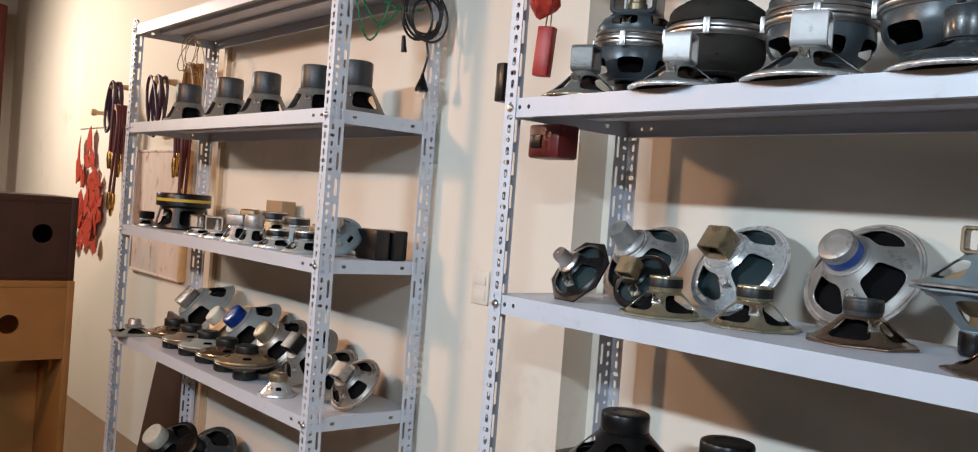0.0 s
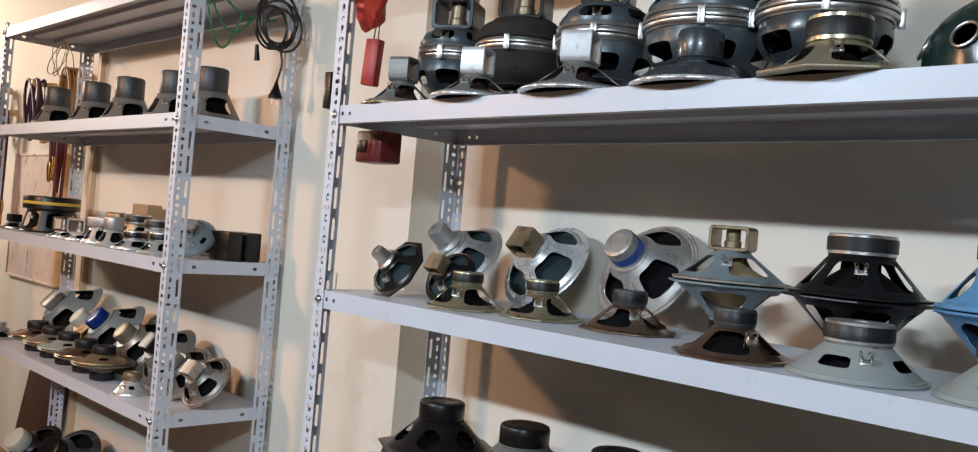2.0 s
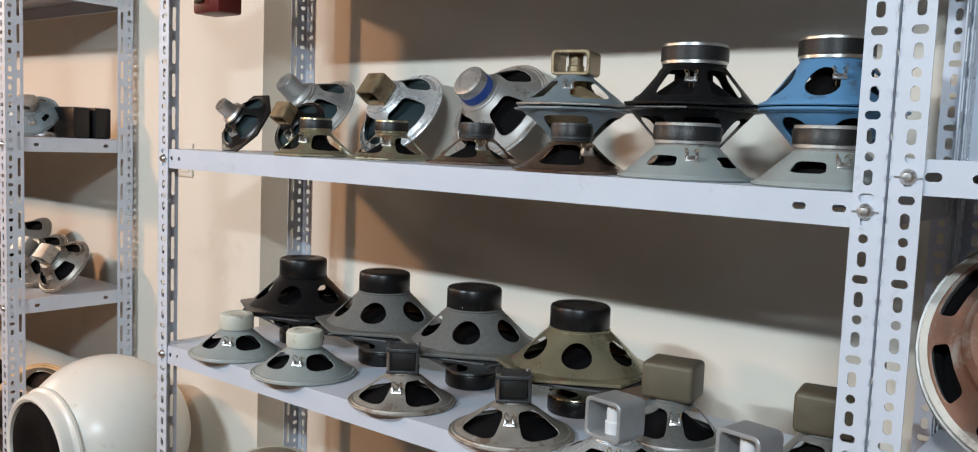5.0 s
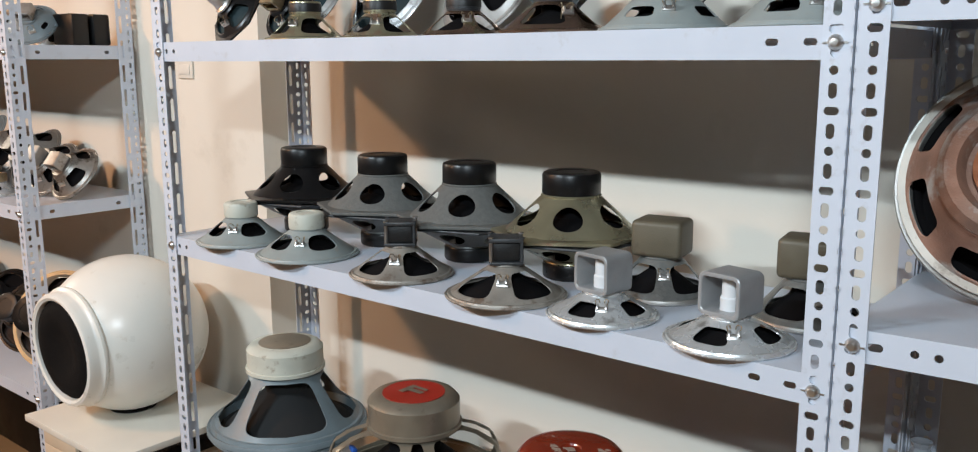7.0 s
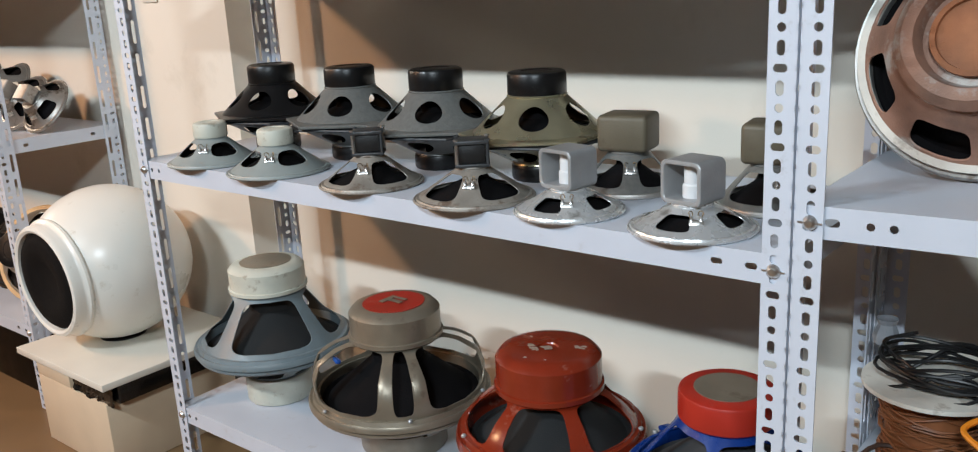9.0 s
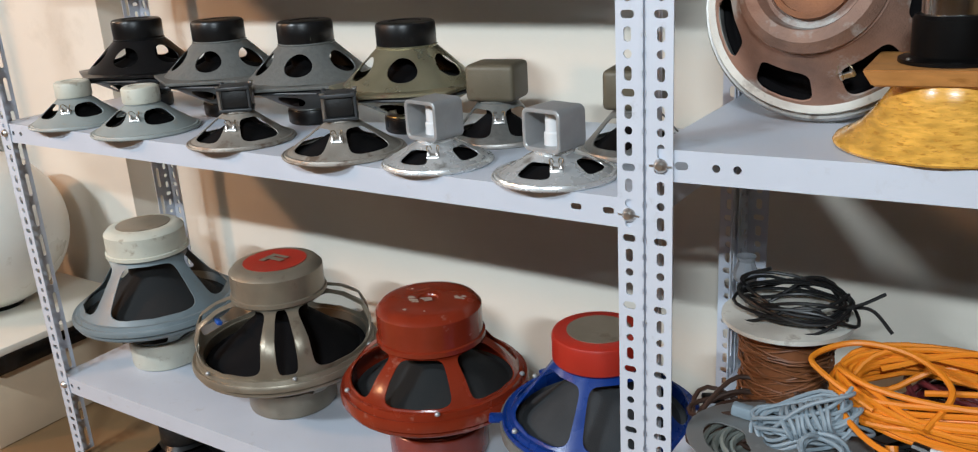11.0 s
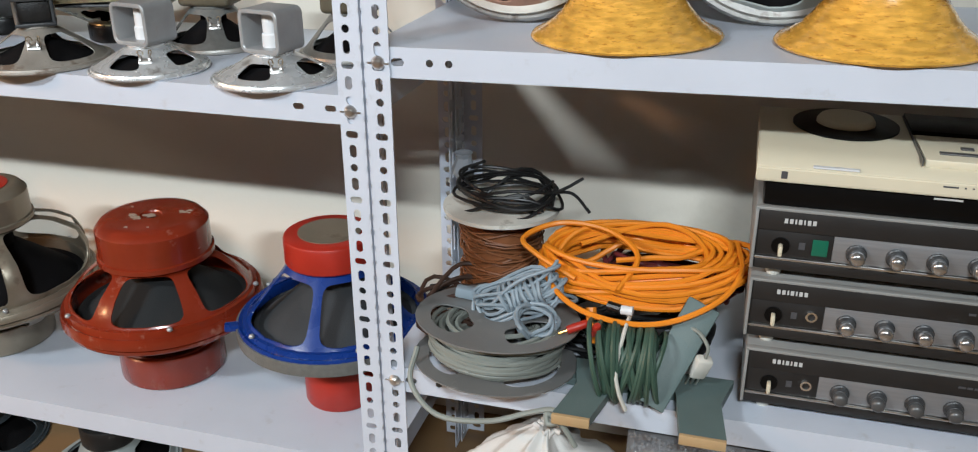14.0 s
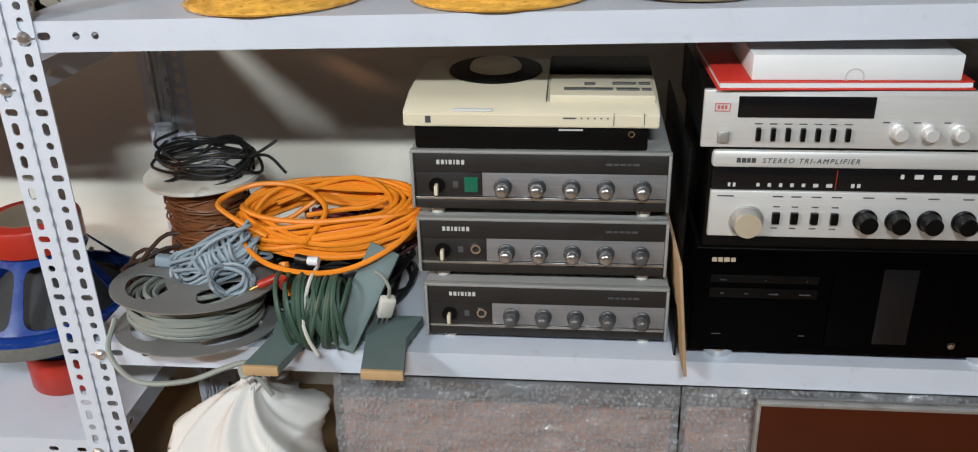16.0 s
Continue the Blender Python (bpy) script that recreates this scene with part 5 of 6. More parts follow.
# grey-blue rope bundle
hank = cable_coil("cable_bundle", "grey-blue cable folded and tied in a hank", pose(0.24, 1.268, ZC + 0.1, 0, -20, 14), 0.0027, M_GRWIRE, 12, 0.062, 0.019, 0.02, 0.2, 31, (), 0.006)
part("tie_wrap", tube(bmesh.new(), [(-0.028 + 0.0075 * q / 14 + 0.002 * math.sin(q), 0.026 * math.cos(math.tau * q / 14), 0.01 + 0.019 * math.sin(math.tau * q / 14)) for q in range(14 * 8)], 0.003, 6), M_GRWIRE, hank)
cable_coil("cable_bundle", "grey-blue cable loops beside the reel", pose(0.262, 1.25, ZC + 0.078, 62, 0, 16), 0.003, M_GRWIRE, 6, 0.024, 0.022, 0.024, 0.22, 33, (), 0.006)
single("cable_plug", block(bmesh.new(), -0.02, 0.02, -0.008, 0.008, -0.008, 0.008, 0.003), M_GRWIRE, "grey moulded cable plug", "plug", pose(0.155, 1.285, ZC + 0.09, 0, 8, 5))
cable_coil("cable_heap", "brown and black cables heaped beside the spool", pose(0.16, 1.33, ZC + 0.006), 0.0035, surface("dark_brown_cable", (0.05, 0.025, 0.016), 0.5), 14, 0.075, 0.05, 0.075, 0.3, 17, (), 0.02)


# metal reel with pale cable
def reel_flange(bm, r, z, t):
    def at(u, v, d):
        w = math.tau * u / 3 + 0.5
        rr = 0.02 + (r - 0.02) * v
        return Vector((rr * math.cos(w), rr * math.sin(w), z + d))
    pierced(bm, [(i, i + 1, 0, 1, (i + 0.5, 0.5, 0.3, 0.28)) for i in range(3)], at, t, 5, 3.5, 48)
    return weld(bm, 0.0004)


reel = thing("cable_reel", "grey sheet metal reel wound with pale cable", "cable reel", pose(0.207, 1.238, ZC + 0.019, -6, 2, 0))
for z in (0.0, 0.062):
    part("flange", reel_flange(bmesh.new(), 0.115, z, 0.0018), M_REEL, reel)
part("hub", lathe(bmesh.new(), [(0.02, 0.0), (0.024, 0.0), (0.024, 0.063), (0.02, 0.063), (0.02, 0)], 28), M_REEL, reel)
for lay in range(4):
    layer = tube(bmesh.new(), [Vector((p.x * (1 - 0.13 * lay), p.y * (1 - 0.13 * lay), p.z)) for p in coil_points(7, 0.09, 0.09, 0.046, 0.05, 40 + lay)], 0.0036, 6)
    part("winding_layer", layer, M_PALEW, reel, "pale grey cable windings").matrix_basis = pose(0, 0, 0.008)
part("loose_end", tube(bmesh.new(), smooth_path([(-0.1, -0.05, 0.02), (-0.095, -0.085, -0.015), (-0.05, -0.105, -0.045), (0.02, -0.105, -0.04), (0.075, -0.1, -0.018), (0.105, -0.1, -0.008), (0.112, -0.105, -0.02), (0.1, -0.105, -0.026), (0.098, -0.1, -0.014), (0.12, -0.1, -0.03), (0.138, -0.1, -0.055)]), 0.0038), M_PALEW, reel)

# winding board with green cable
wind = thing("cable_winder", "grey-green wooden winder with dark green cable", "cable winder", pose(0.40, 1.225, ZC))
bm = bmesh.new()
block(bm, -0.10, 0.12, 0.0, 0.05, 0.001, 0.013, 0.001)
part("cross_board", bm, M_GWOOD, wind)
for x0, x1, w0 in ((-0.045, -0.062, 0.024), (0.09, 0.1, 0.028)):
    bm = bmesh.new()
    vs = []
    for yy, xx, ww in ((0.03, x0, w0 * 1.5), (-0.03, x0, w0), (-0.105, x1, w0)):
        for zz in (0.014, 0.027):
            vs.append([bm.verts.new((xx - ww, yy, zz)), bm.verts.new((xx + ww, yy, zz))])
    for k in (0, 2):
        (a0, a1), (b0, b1), (c0, c1), (d0, d1) = vs[k], vs[k + 1], vs[k + 2], vs[k + 3]
        for f in ((a0, a1, c1, c0), (b0, d0, d1, b1), (a0, c0, d0, b0), (a1, b1, d1, c1)):
            bm.faces.new(f)
    bm.faces.new((*vs[0], *vs[1][::-1]))
    bm.faces.new((*vs[4], *vs[5][::-1]))
    leg = part("leg", bm, M_GWOOD, wind)
    part("end_grain", block(bmesh.new(), x1 - w0, x1 + w0, -0.111, -0.1052, 0.0138, 0.0272, 0.0006), M_RAWWOOD, leg, "bare wood end")
part("arm", block(bmesh.new(), -0.022, 0.022, -0.007, 0.007, 0.0, 0.15, 0.002), M_GWOOD, wind).matrix_basis = pose(0.026, -0.04, 0.016, -35, 22, -8)
rng = random.Random(8)
for i in range(22):
    x = -0.038 + 0.0036 * i + rng.uniform(-0.004, 0.004)
    k = rng.uniform(0.9, 1.12)
    lean_x = rng.uniform(-0.018, 0.018)
    pts = [(x + lean_x * math.sin(math.tau * q / 22), -0.01 + 0.042 * k * math.cos(math.tau * q / 22), 0.058 + 0.05 * k * math.sin(math.tau * q / 22)) for q in range(22)]
    part("cable_turn", tube(bmesh.new(), pts, 0.0033, 6, True), M_GREENW, wind).matrix_basis = pose(-0.005, 0.0, -0.003, 0, 0, 4)
part("tie_cord", tube(bmesh.new(), smooth_path([(-0.01, 0.02, 0.11), (-0.012, -0.02, 0.105), (-0.016, -0.052, 0.07), (-0.01, -0.058, 0.04), (0.0, -0.055, 0.012)]), 0.0028), M_GASKET, wind, "white tie cord")
for dx, rot in ((0.0, 20), (0.035, -65)):
    plug = thing("test_plug", "red banana plug with a metal tip", "plug", pose(0.312 + dx, 1.215, ZC + 0.092, 0, 70 - dx * 900, rot), "test plugs")
    part("sleeve", lathe(bmesh.new(), [(0, 0), (0.005, 0), (0.006, 0.004), (0.0055, 0.026), (0.0035, 0.03), (0, 0.03)], 14), M_BRED, plug)
    part("tip", lathe(bmesh.new(), [(0, -0.014), (0.0022, -0.012), (0.0022, 0), (0, 0)], 10), M_GOLD, plug)
mains = thing("mains_plug", "pale mains plug with three pins on a white flex", "plug", pose(0.487, 1.222, ZC + 0.06, 18, 12, 25))
part("plug_body", block(bmesh.new(), -0.011, 0.011, -0.008, 0.008, -0.016, 0.018, 0.004), M_GASKET, mains)
for dx in (-0.007, 0.0, 0.007):
    part("pin", tube(bmesh.new(), [(dx, 0, -0.018), (dx, 0, -0.034)], 0.0016, 8), M_STEEL, mains)
part("flex", tube(bmesh.new(), smooth_path([(0, 0, 0.018), (-0.002, 0.006, 0.034), (-0.012, 0.03, 0.036), (-0.03, 0.055, 0.02), (-0.05, 0.075, -0.01)]), 0.0026), M_PALEW, mains)

# ---- below the right unit's lower shelf ----
cl = bmesh.new()
NU, NV = 150, 80
grid = []
for j in range(NV + 1):
    v = j / NV
    row = []
    for i in range(NU):
        w = math.tau * i / NU
        w += math.pi / 2
        r = (0.15 - 0.04 * v ** 3) * (1 - max(0, v - 0.78) * 4.2)
        u = 1.1 * i / NU * math.tau + 4.0 * v
        ridge = 1 - 2.4 * abs(noise.noise(Vector((u * 0.9, v * 0.9 - 0.1 * u, 1.3))))
        crease = 1 - 2.4 * abs(noise.noise(Vector((u * 2.5 + 0.7 * ridge, v * 2.4, 7.7))))
        fold = 0.25 * ridge + 0.13 * crease + 0.16 * noise.noise(Vector((1.5 * math.cos(w), 1.5 * math.sin(w), 2.5 * v))) - 0.08
        rr = r * (1 + fold)
        row.append(cl.verts.new((rr * math.cos(w) * 0.7 + 0.07 * v, rr * math.sin(w) * 0.75, 0.001 + 0.335 * v + 0.01 * ridge * v)))
    grid.append(row)
for a, b in zip(grid, grid[1:]):
    for i in range(NU):
        j = (i + 1) % NU
        cl.faces.new((a[i], a[j], b[j], b[i]))
cl.faces.new(grid[0][::-1])
cl.faces.new(grid[-1])
sack = thing("cloth_bag", "crumpled white cotton bag on the floor", "bag", pose(0.225, 1.20, FLOOR))
part("bag_body", cl, M_CLOTH, sack, angle=80)
part("rolled_mouth", tube(bmesh.new(), [Vector((0.07 + 0.016 * math.cos(math.tau * q / 26) * (1 + 0.35 * math.sin(5 * q)), 0.014 * math.sin(math.tau * q / 26) * (1 + 0.3 * math.cos(3 * q)), 0.337 + 0.003 * math.sin(2.3 * q))) for q in range(26)], 0.004, 7, True), M_CLOTH, sack)
single("brown_box", block(bmesh.new(), 0, 0.06, 0, 0.2, 0, 0.29, 0.002), M_CARD, "brown cardboard box behind the cotton bag", "box", pose(0.385, 1.27, FLOOR, 0, 8, 0))


def wrapped_panel(x0, x1, y, top, mat, label):
    ob = thing("wooden_board", label, "board", pose(x0, y, FLOOR, -4, 0, 0), "bubble-wrapped panels")
    w = x1 - x0
    part("panel", block(bmesh.new(), 0.01, w - 0.01, 0.012, 0.03, 0.004, top - 0.045, 0.002), mat, ob)
    bm = bmesh.new()
    rng = random.Random(int(x0 * 100))
    n, k = int(w / 0.006), 26
    rows = []
    for j in range(k + 1):
        z = top - 0.15 + 0.15 * j / k
        rows.append([bm.verts.new((w * i / n, 0.002 - 0.009 * noise.noise(Vector((i * 0.11, j * 0.16, x0))) - 0.005 * noise.noise(Vector((i * 0.22, j * 0.7, x0 + 5))) - 0.006 * max(0, noise.noise(Vector((i * 0.06, j * 0.5, x0 + 9)))) * (j / k) + (0.014 if j == k else 0), z + 0.004 * noise.noise(Vector((i * 0.1, 0, x0))))) for i in range(n + 1)])
    for a, b in zip(rows, rows[1:]):
        for i in range(n):
            bm.faces.new((a[i], a[i + 1], b[i + 1], b[i]))
    # air bubbles in a staggered grid, some of them burst or dented
    for j in range(1, k):
        for i in range(1, n):
            if rng.random() < 0.3:
                continue
            c = rows[j][i].co + Vector((rng.uniform(-0.002, 0.002) + 0.003 * (j % 2), 0, rng.uniform(-0.0015, 0.0015)))
            h, e = rng.choice((0.0006, 0.001, 0.0016, 0.0024)), Vector((rng.uniform(-0.0014, 0.0014), 0, rng.uniform(-0.0014, 0.0014)))
            ring = []
            for rad, up_by in ((0.0032, -0.001), (0.0025, 0.62), (0.0013, 0.93)):
                ring.append([bm.verts.new(c + e * max(0, up_by) + Vector((rad * math.cos(q * math.tau / 6 + i), -h * max(0, up_by) - 0.0004 + (0.002 if up_by < 0 else 0), rad * math.sin(q * math.tau / 6 + i)))) for q in range(6)])
            for a, b in zip(ring, ring[1:]):
                for q in range(6):
                    bm.faces.new((a[q], b[q], b[(q + 1) % 6], a[(q + 1) % 6]))
            bm.faces.new(ring[-1][::-1])
    return ob, bm


mat, nt, bsdf = nodes_of("bubble_film")
bsdf.inputs["Base Color"].default_value = (0.4, 0.41, 0.43, 1)
bsdf.inputs["Roughness"].default_value = 0.1
bsdf.inputs["Alpha"].default_value = 0.4
bsdf.inputs["IOR"].default_value = 1.5
bsdf.inputs["Coat Weight"].default_value = 1.0
bsdf.inputs["Coat Roughness"].default_value = 0.14
bsdf.inputs["Coat IOR"].default_value = 2.0
wrinkle = nt.nodes.new("ShaderNodeTexNoise")
wrinkle.inputs["Scale"].default_value, wrinkle.inputs["Detail"].default_value = 160, 5
co = nt.nodes.new("ShaderNodeTexCoord")
nt.links.new(co.outputs["Object"], wrinkle.inputs["Vector"])
bp = nt.nodes.new("ShaderNodeBump")
bp.inputs["Strength"].default_value, bp.inputs["Distance"].default_value = 0.5, 0.003
nt.links.new(wrinkle.outputs[0], bp.inputs["Height"])
nt.links.new(bp.outputs[0], bsdf.inputs["Normal"])
nt.links.new(bp.outputs[0], bsdf.inputs["Coat Normal"])
M_BUBBLE = mat
M_BWOOD = surface("striped_brown_wood", (0.42, 0.21, 0.14), 0.5, 0, 0.2, 20, 0.1, (0.5, 0.32, 0.24), 0.3, 12, 200, 0, (1, 1, 14))
for x0, x1, y, top in ((0.40, 0.897, 1.195, 0.338), (0.899, 1.40, 1.197, 0.342)):
    ob, bm = wrapped_panel(x0, x1, y, top, M_BWOOD, "brown wooden panel in clear bubble wrap")
    film = part("bubble_wrap", bm, M_BUBBLE, ob, "crinkled clear bubble wrap", 60)
    part("dark_edge", block(bmesh.new(), 0.008, x1 - x0 - 0.008, 0.016, 0.05, top - 0.0445, top - 0.004, 0.002), M_PANEL, ob)
rp = thing("framed_board", "glossy red-brown board with a pale edge", "board", pose(0.995, 1.165, FLOOR, -3, 0, 0))
part("board", block(bmesh.new(), 0.005, 0.45, 0.0, 0.012, 0.0, 0.338, 0.001), M_REDPAN, rp)
part("edge_strip", block(bmesh.new(), 0, 0.45, -0.0005, 0.0125, 0.3382, 0.344, 0.001), M_DULL, rp)
part("edge_strip", block(bmesh.new(), 0, 0.0048, -0.0005, 0.0125, 0.0, 0.338, 0.001), M_DULL, rp)

# things on the floor below the middle unit
for k, (x, r, body) in enumerate(((-1.12, 0.11, M_BLACK), (-0.85, 0.11, M_DGREY), (-0.56, 0.12, M_LGREY), (-0.27, 0.12, M_DULL))):
    driver("grey driver lying face down on the floor", up(x, 1.32, FLOOR, 20 * k), r, 0.06, 0.05, 0.04, body, M_FERR, "cap", n=4, tags=False)

# ---- globe loudspeaker between the units ----
cab = thing("plinth_box", "pale board box with a laminate top", "box", pose(-1.93, 1.10, FLOOR - 0.02))
part("carcass", block(bmesh.new(), 0.03, 0.37, 0.03, 0.39, 0.021, 0.205, 0.002), M_MDF, cab)
part("corner_panel", block(bmesh.new(), 0.03, 0.2, 0.03, 0.39, 0.2055, 0.266, 0.002), M_MDF, cab)
part("top_board", block(bmesh.new(), 0.0, 0.43, 0.0, 0.42, 0.2665, 0.284, 0.002), M_MDFT, cab)
bm = bmesh.new()
bmesh.ops.create_grid(bm, x_segments=30, y_segments=10, size=0.5)
for v in bm.verts:
    w = Vector((v.co.x * 8, v.co.y * 9, 3.0))
    v.co = Vector((0.305 + 0.19 * v.co.x, 0.036 - 0.008 * noise.noise(w) - 0.006 * abs(noise.noise(w * 2.3)), 0.236 + 0.056 * v.co.y))
bmesh.ops.solidify(bm, geom=list(bm.faces), thickness=0.004)
block(bm, 0.21, 0.4, 0.05, 0.39, 0.2065, 0.265, 0.006)
single("wrapped_parcel", bm, surface("black_film", (0.006, 0.006, 0.006), 0.16, 0, 0.2, 20, 0.3, fine=60), "parcel in crumpled black plastic film", "parcel", pose(-1.93, 1.10, FLOOR - 0.02), angle=70)
globe = thing("globe_speaker", "white globe loudspeaker with a black grille", "loudspeaker", pose(-1.77, 1.31, 0.264))
GR = 0.208
turnm = pose(0, 0, GR * 0.96 + 0.0015, 92, 0, 1) @ Matrix.Scale(0.96, 4)
prof = [(0.0, -GR)] + [(GR * math.sin(math.radians(a)), -GR * math.cos(math.radians(a))) for a in range(6, 135, 6)] + [(0.151, 0.144), (0.1515, 0.146)]
part("shell", lathe(bmesh.new(), prof, 64, turnm), M_WHITE, globe)
part("front_ring", lathe(bmesh.new(), [(0.14, 0.135), (0.155, 0.139), (0.159, 0.146), (0.158, 0.152), (0.151, 0.157), (0.148, 0.163), (0.149, 0.178), (0.145, 0.186), (0.138, 0.189), (0.131, 0.185), (0.1295, 0.17), (0.14, 0.135)], 64, turnm), M_WHITE, globe)
part("grille", lathe(bmesh.new(), [(0, 0.176), (0.045, 0.177), (0.06, 0.182), (0.08, 0.187), (0.1, 0.188), (0.12, 0.183), (0.1293, 0.174)], 56, turnm), M_GRILLE, globe, "black cloth grille")
part("base_ring", lathe(bmesh.new(), [(0.05, 0), (0.058, 0), (0.058, 0.006), (0.05, 0.009), (0.05, 0)], 40), M_BKPLAS, globe)

# ---- left unit ----
Z = A_TOPS[3]
for x, y in ((-3.36, 1.33), (-2.99, 1.33), (-2.71, 1.33), (-2.39, 1.335), (-2.19, 1.35)):
    driver("grey driver with tall dark magnet cap, face down", up(x, y, Z, 20), 0.098, 0.078, 0.046, 0.072, M_HAMMER, M_CLAMP, "cap", n=4, win=(0.64, 0.14, 0.8), neck=0.05, turn=0.3, sides=8)
Z = A_TOPS[2]
blk = driver("black driver with a yellow-striped rubber magnet cover", up(-3.41, 1.36, Z), 0.115, 0.085, 0.102, 0.05, M_BLACK, M_BLACK, "cap", n=6, neck=0.085)
part("stripe", lathe(bmesh.new(), [(0.1022, 0.106), (0.1028, 0.1065), (0.1028, 0.117), (0.1022, 0.1175)], 48), M_YELLOW, blk, "yellow stripe")
driver("small dark driver at the shelf corner", up(-3.575, 1.28, Z), 0.05, 0.025, 0.026, 0.03, M_STEEL, M_BLACK, "box", tags=False)
for x, y, r, hb, mr, mh, body, mag, kind in (
        (-3.03, 1.275, 0.058, 0.02, 0.03, 0.05, M_SILVER, M_CHROME, "frame"), (-2.885, 1.275, 0.062, 0.02, 0.032, 0.05, M_SILVER, M_DULL, "frame"),
        (-2.74, 1.28, 0.055, 0.05, 0.03, 0.035, M_SILVER, M_DULL, "box"), (-2.62, 1.28, 0.055, 0.05, 0.03, 0.04, M_LGREY, M_DULL, "cap"),
        (-2.47, 1.285, 0.07, 0.03, 0.035, 0.024, M_SILVER, M_BLACK, "ferrite"), (-2.30, 1.29, 0.07, 0.035, 0.035, 0.024, M_LGREY, M_BLACK, "ferrite"),
        (-2.95, 1.42, 0.06, 0.04, 0.03, 0.06, M_DULL, M_BRASS, "box"), (-2.79, 1.43, 0.06, 0.07, 0.045, 0.03, M_BRASS, M_FERR, "ferrite"),
        (-2.63, 1.43, 0.06, 0.06, 0.045, 0.03, M_LGREY, M_FERR, "ferrite"), (-2.47, 1.43, 0.06, 0.045, 0.03, 0.03, M_COPPER, M_BRASS, "cap"), (-2.33, 1.44, 0.06, 0.045, 0.035, 0.03, M_SILVER, M_FERR, "ferrite")):
    driver("small driver among others on the crowded shelf", up(x, y, Z, 20), r, hb, mr, mh, body, mag, kind, n=4, tags=False, tilt=20, group="small drivers")
single("carton", block(bmesh.new(), -0.045, 0.045, -0.03, 0.03, 0, 0.14, 0.002), M_CARD, "small brown cardboard carton", "carton", pose(-2.88, 1.50, Z, 0, 0, 10))
driver("pale blue-grey driver with a small yoke, leaning", lean(-2.19, 1.33, Z, 0.07, 50, 40), 0.07, 0.035, 0.022, 0.03, M_BGREY, M_DULL, "frame", n=4, win=(0.3, 0.3, 0.6), neck=0.03)
for y in (1.40, 1.46):
    single("black_case", block(bmesh.new(), -0.045, 0.045, -0.026, 0.026, 0, 0.085, 0.006), M_BLACK, "black plastic case on the shelf end", "case", pose(-2.12, y, Z, 0, 0, 8))
Z = A_TOPS[1]
driver("pale grey square flat driver at the shelf corner", up(-3.54, 1.25, Z), 0.085, 0.025, 0.025, 0.03, M_LGREY, M_DULL, "can", n=4, sides=4, turn=0.6, tags=False)
for x, top in ((-3.20, M_COPPER), (-3.045, M_TAUPE), (-2.90, M_LGREY), (-2.745, M_COPPER), (-2.60, M_BRASS)):
    driver("lower shallow driver of a pair, standing on its magnet", down(x, 1.275, Z, 0.055), 0.095, 0.026, 0.038, 0.026, M_TAUPE, M_FERR, "cap", n=4, win=(0.4, 0.3, 0.7), tags=False, group="shallow driver pairs")
    driver("upper shallow bronze driver of a pair with black magnet", up(x, 1.275, Z + 0.056), 0.095, 0.024, 0.036, 0.024, top, M_FERR, "cap", n=4, win=(0.3, 0.4, 0.7), tags=False, group="shallow driver pairs")
driver("small silver driver with a brass magnet at the edge", up(-2.36, 1.265, Z), 0.055, 0.038, 0.026, 0.024, M_SILVER, M_BRASS, "cap", n=4, win=(0.3, 0.4, 0.7))
for x, r, tilt, turn, body, mag, kind, cone, lab in (
        (-3.26, 0.145, 50, -8, M_BGREY, M_TARN, "frame", M_PAPER, "large blue-grey driver leaning back on the shelf"), (-3.03, 0.112, 50, -6, M_PEG, M_CREAMM, "cap", M_TANC, "tan driver with a white magnet leaning back"),
        (-2.86, 0.13, 50, -6, M_BGREY, M_BLUE, "cap", M_PAPER, "blue-grey driver with a blue magnet leaning back"), (-2.65, 0.112, 50, -4, M_TARN, M_BRONZE, "cap", M_PAPER, "aluminium driver with a bronze magnet leaning back"),
        (-2.45, 0.108, 52, 0, M_HAMMER, M_BLACK, "frame", M_PAPER, "grey driver with a dark yoke leaning back"), (-2.25, 0.092, 50, 4, M_TARN, M_DULL, "frame", M_PAPER, "silver driver with an open yoke leaning back"),
        (-2.125, 0.085, 52, 6, M_TARN, M_DULL, "frame", M_PAPER, "pale driver with a square yoke at the shelf end")):
    y = 1.42 if x < -2.3 else 1.38
    driver(lab, lean(x, y, Z, r, tilt, turn), r, r * 0.55, r * 0.3, 0.035, body, mag, kind, n=4, win=(0.6, 0.18, 0.8), cone=cone, neck=r * 0.42, group="leaning drivers")
Z = A_TOPS[0]
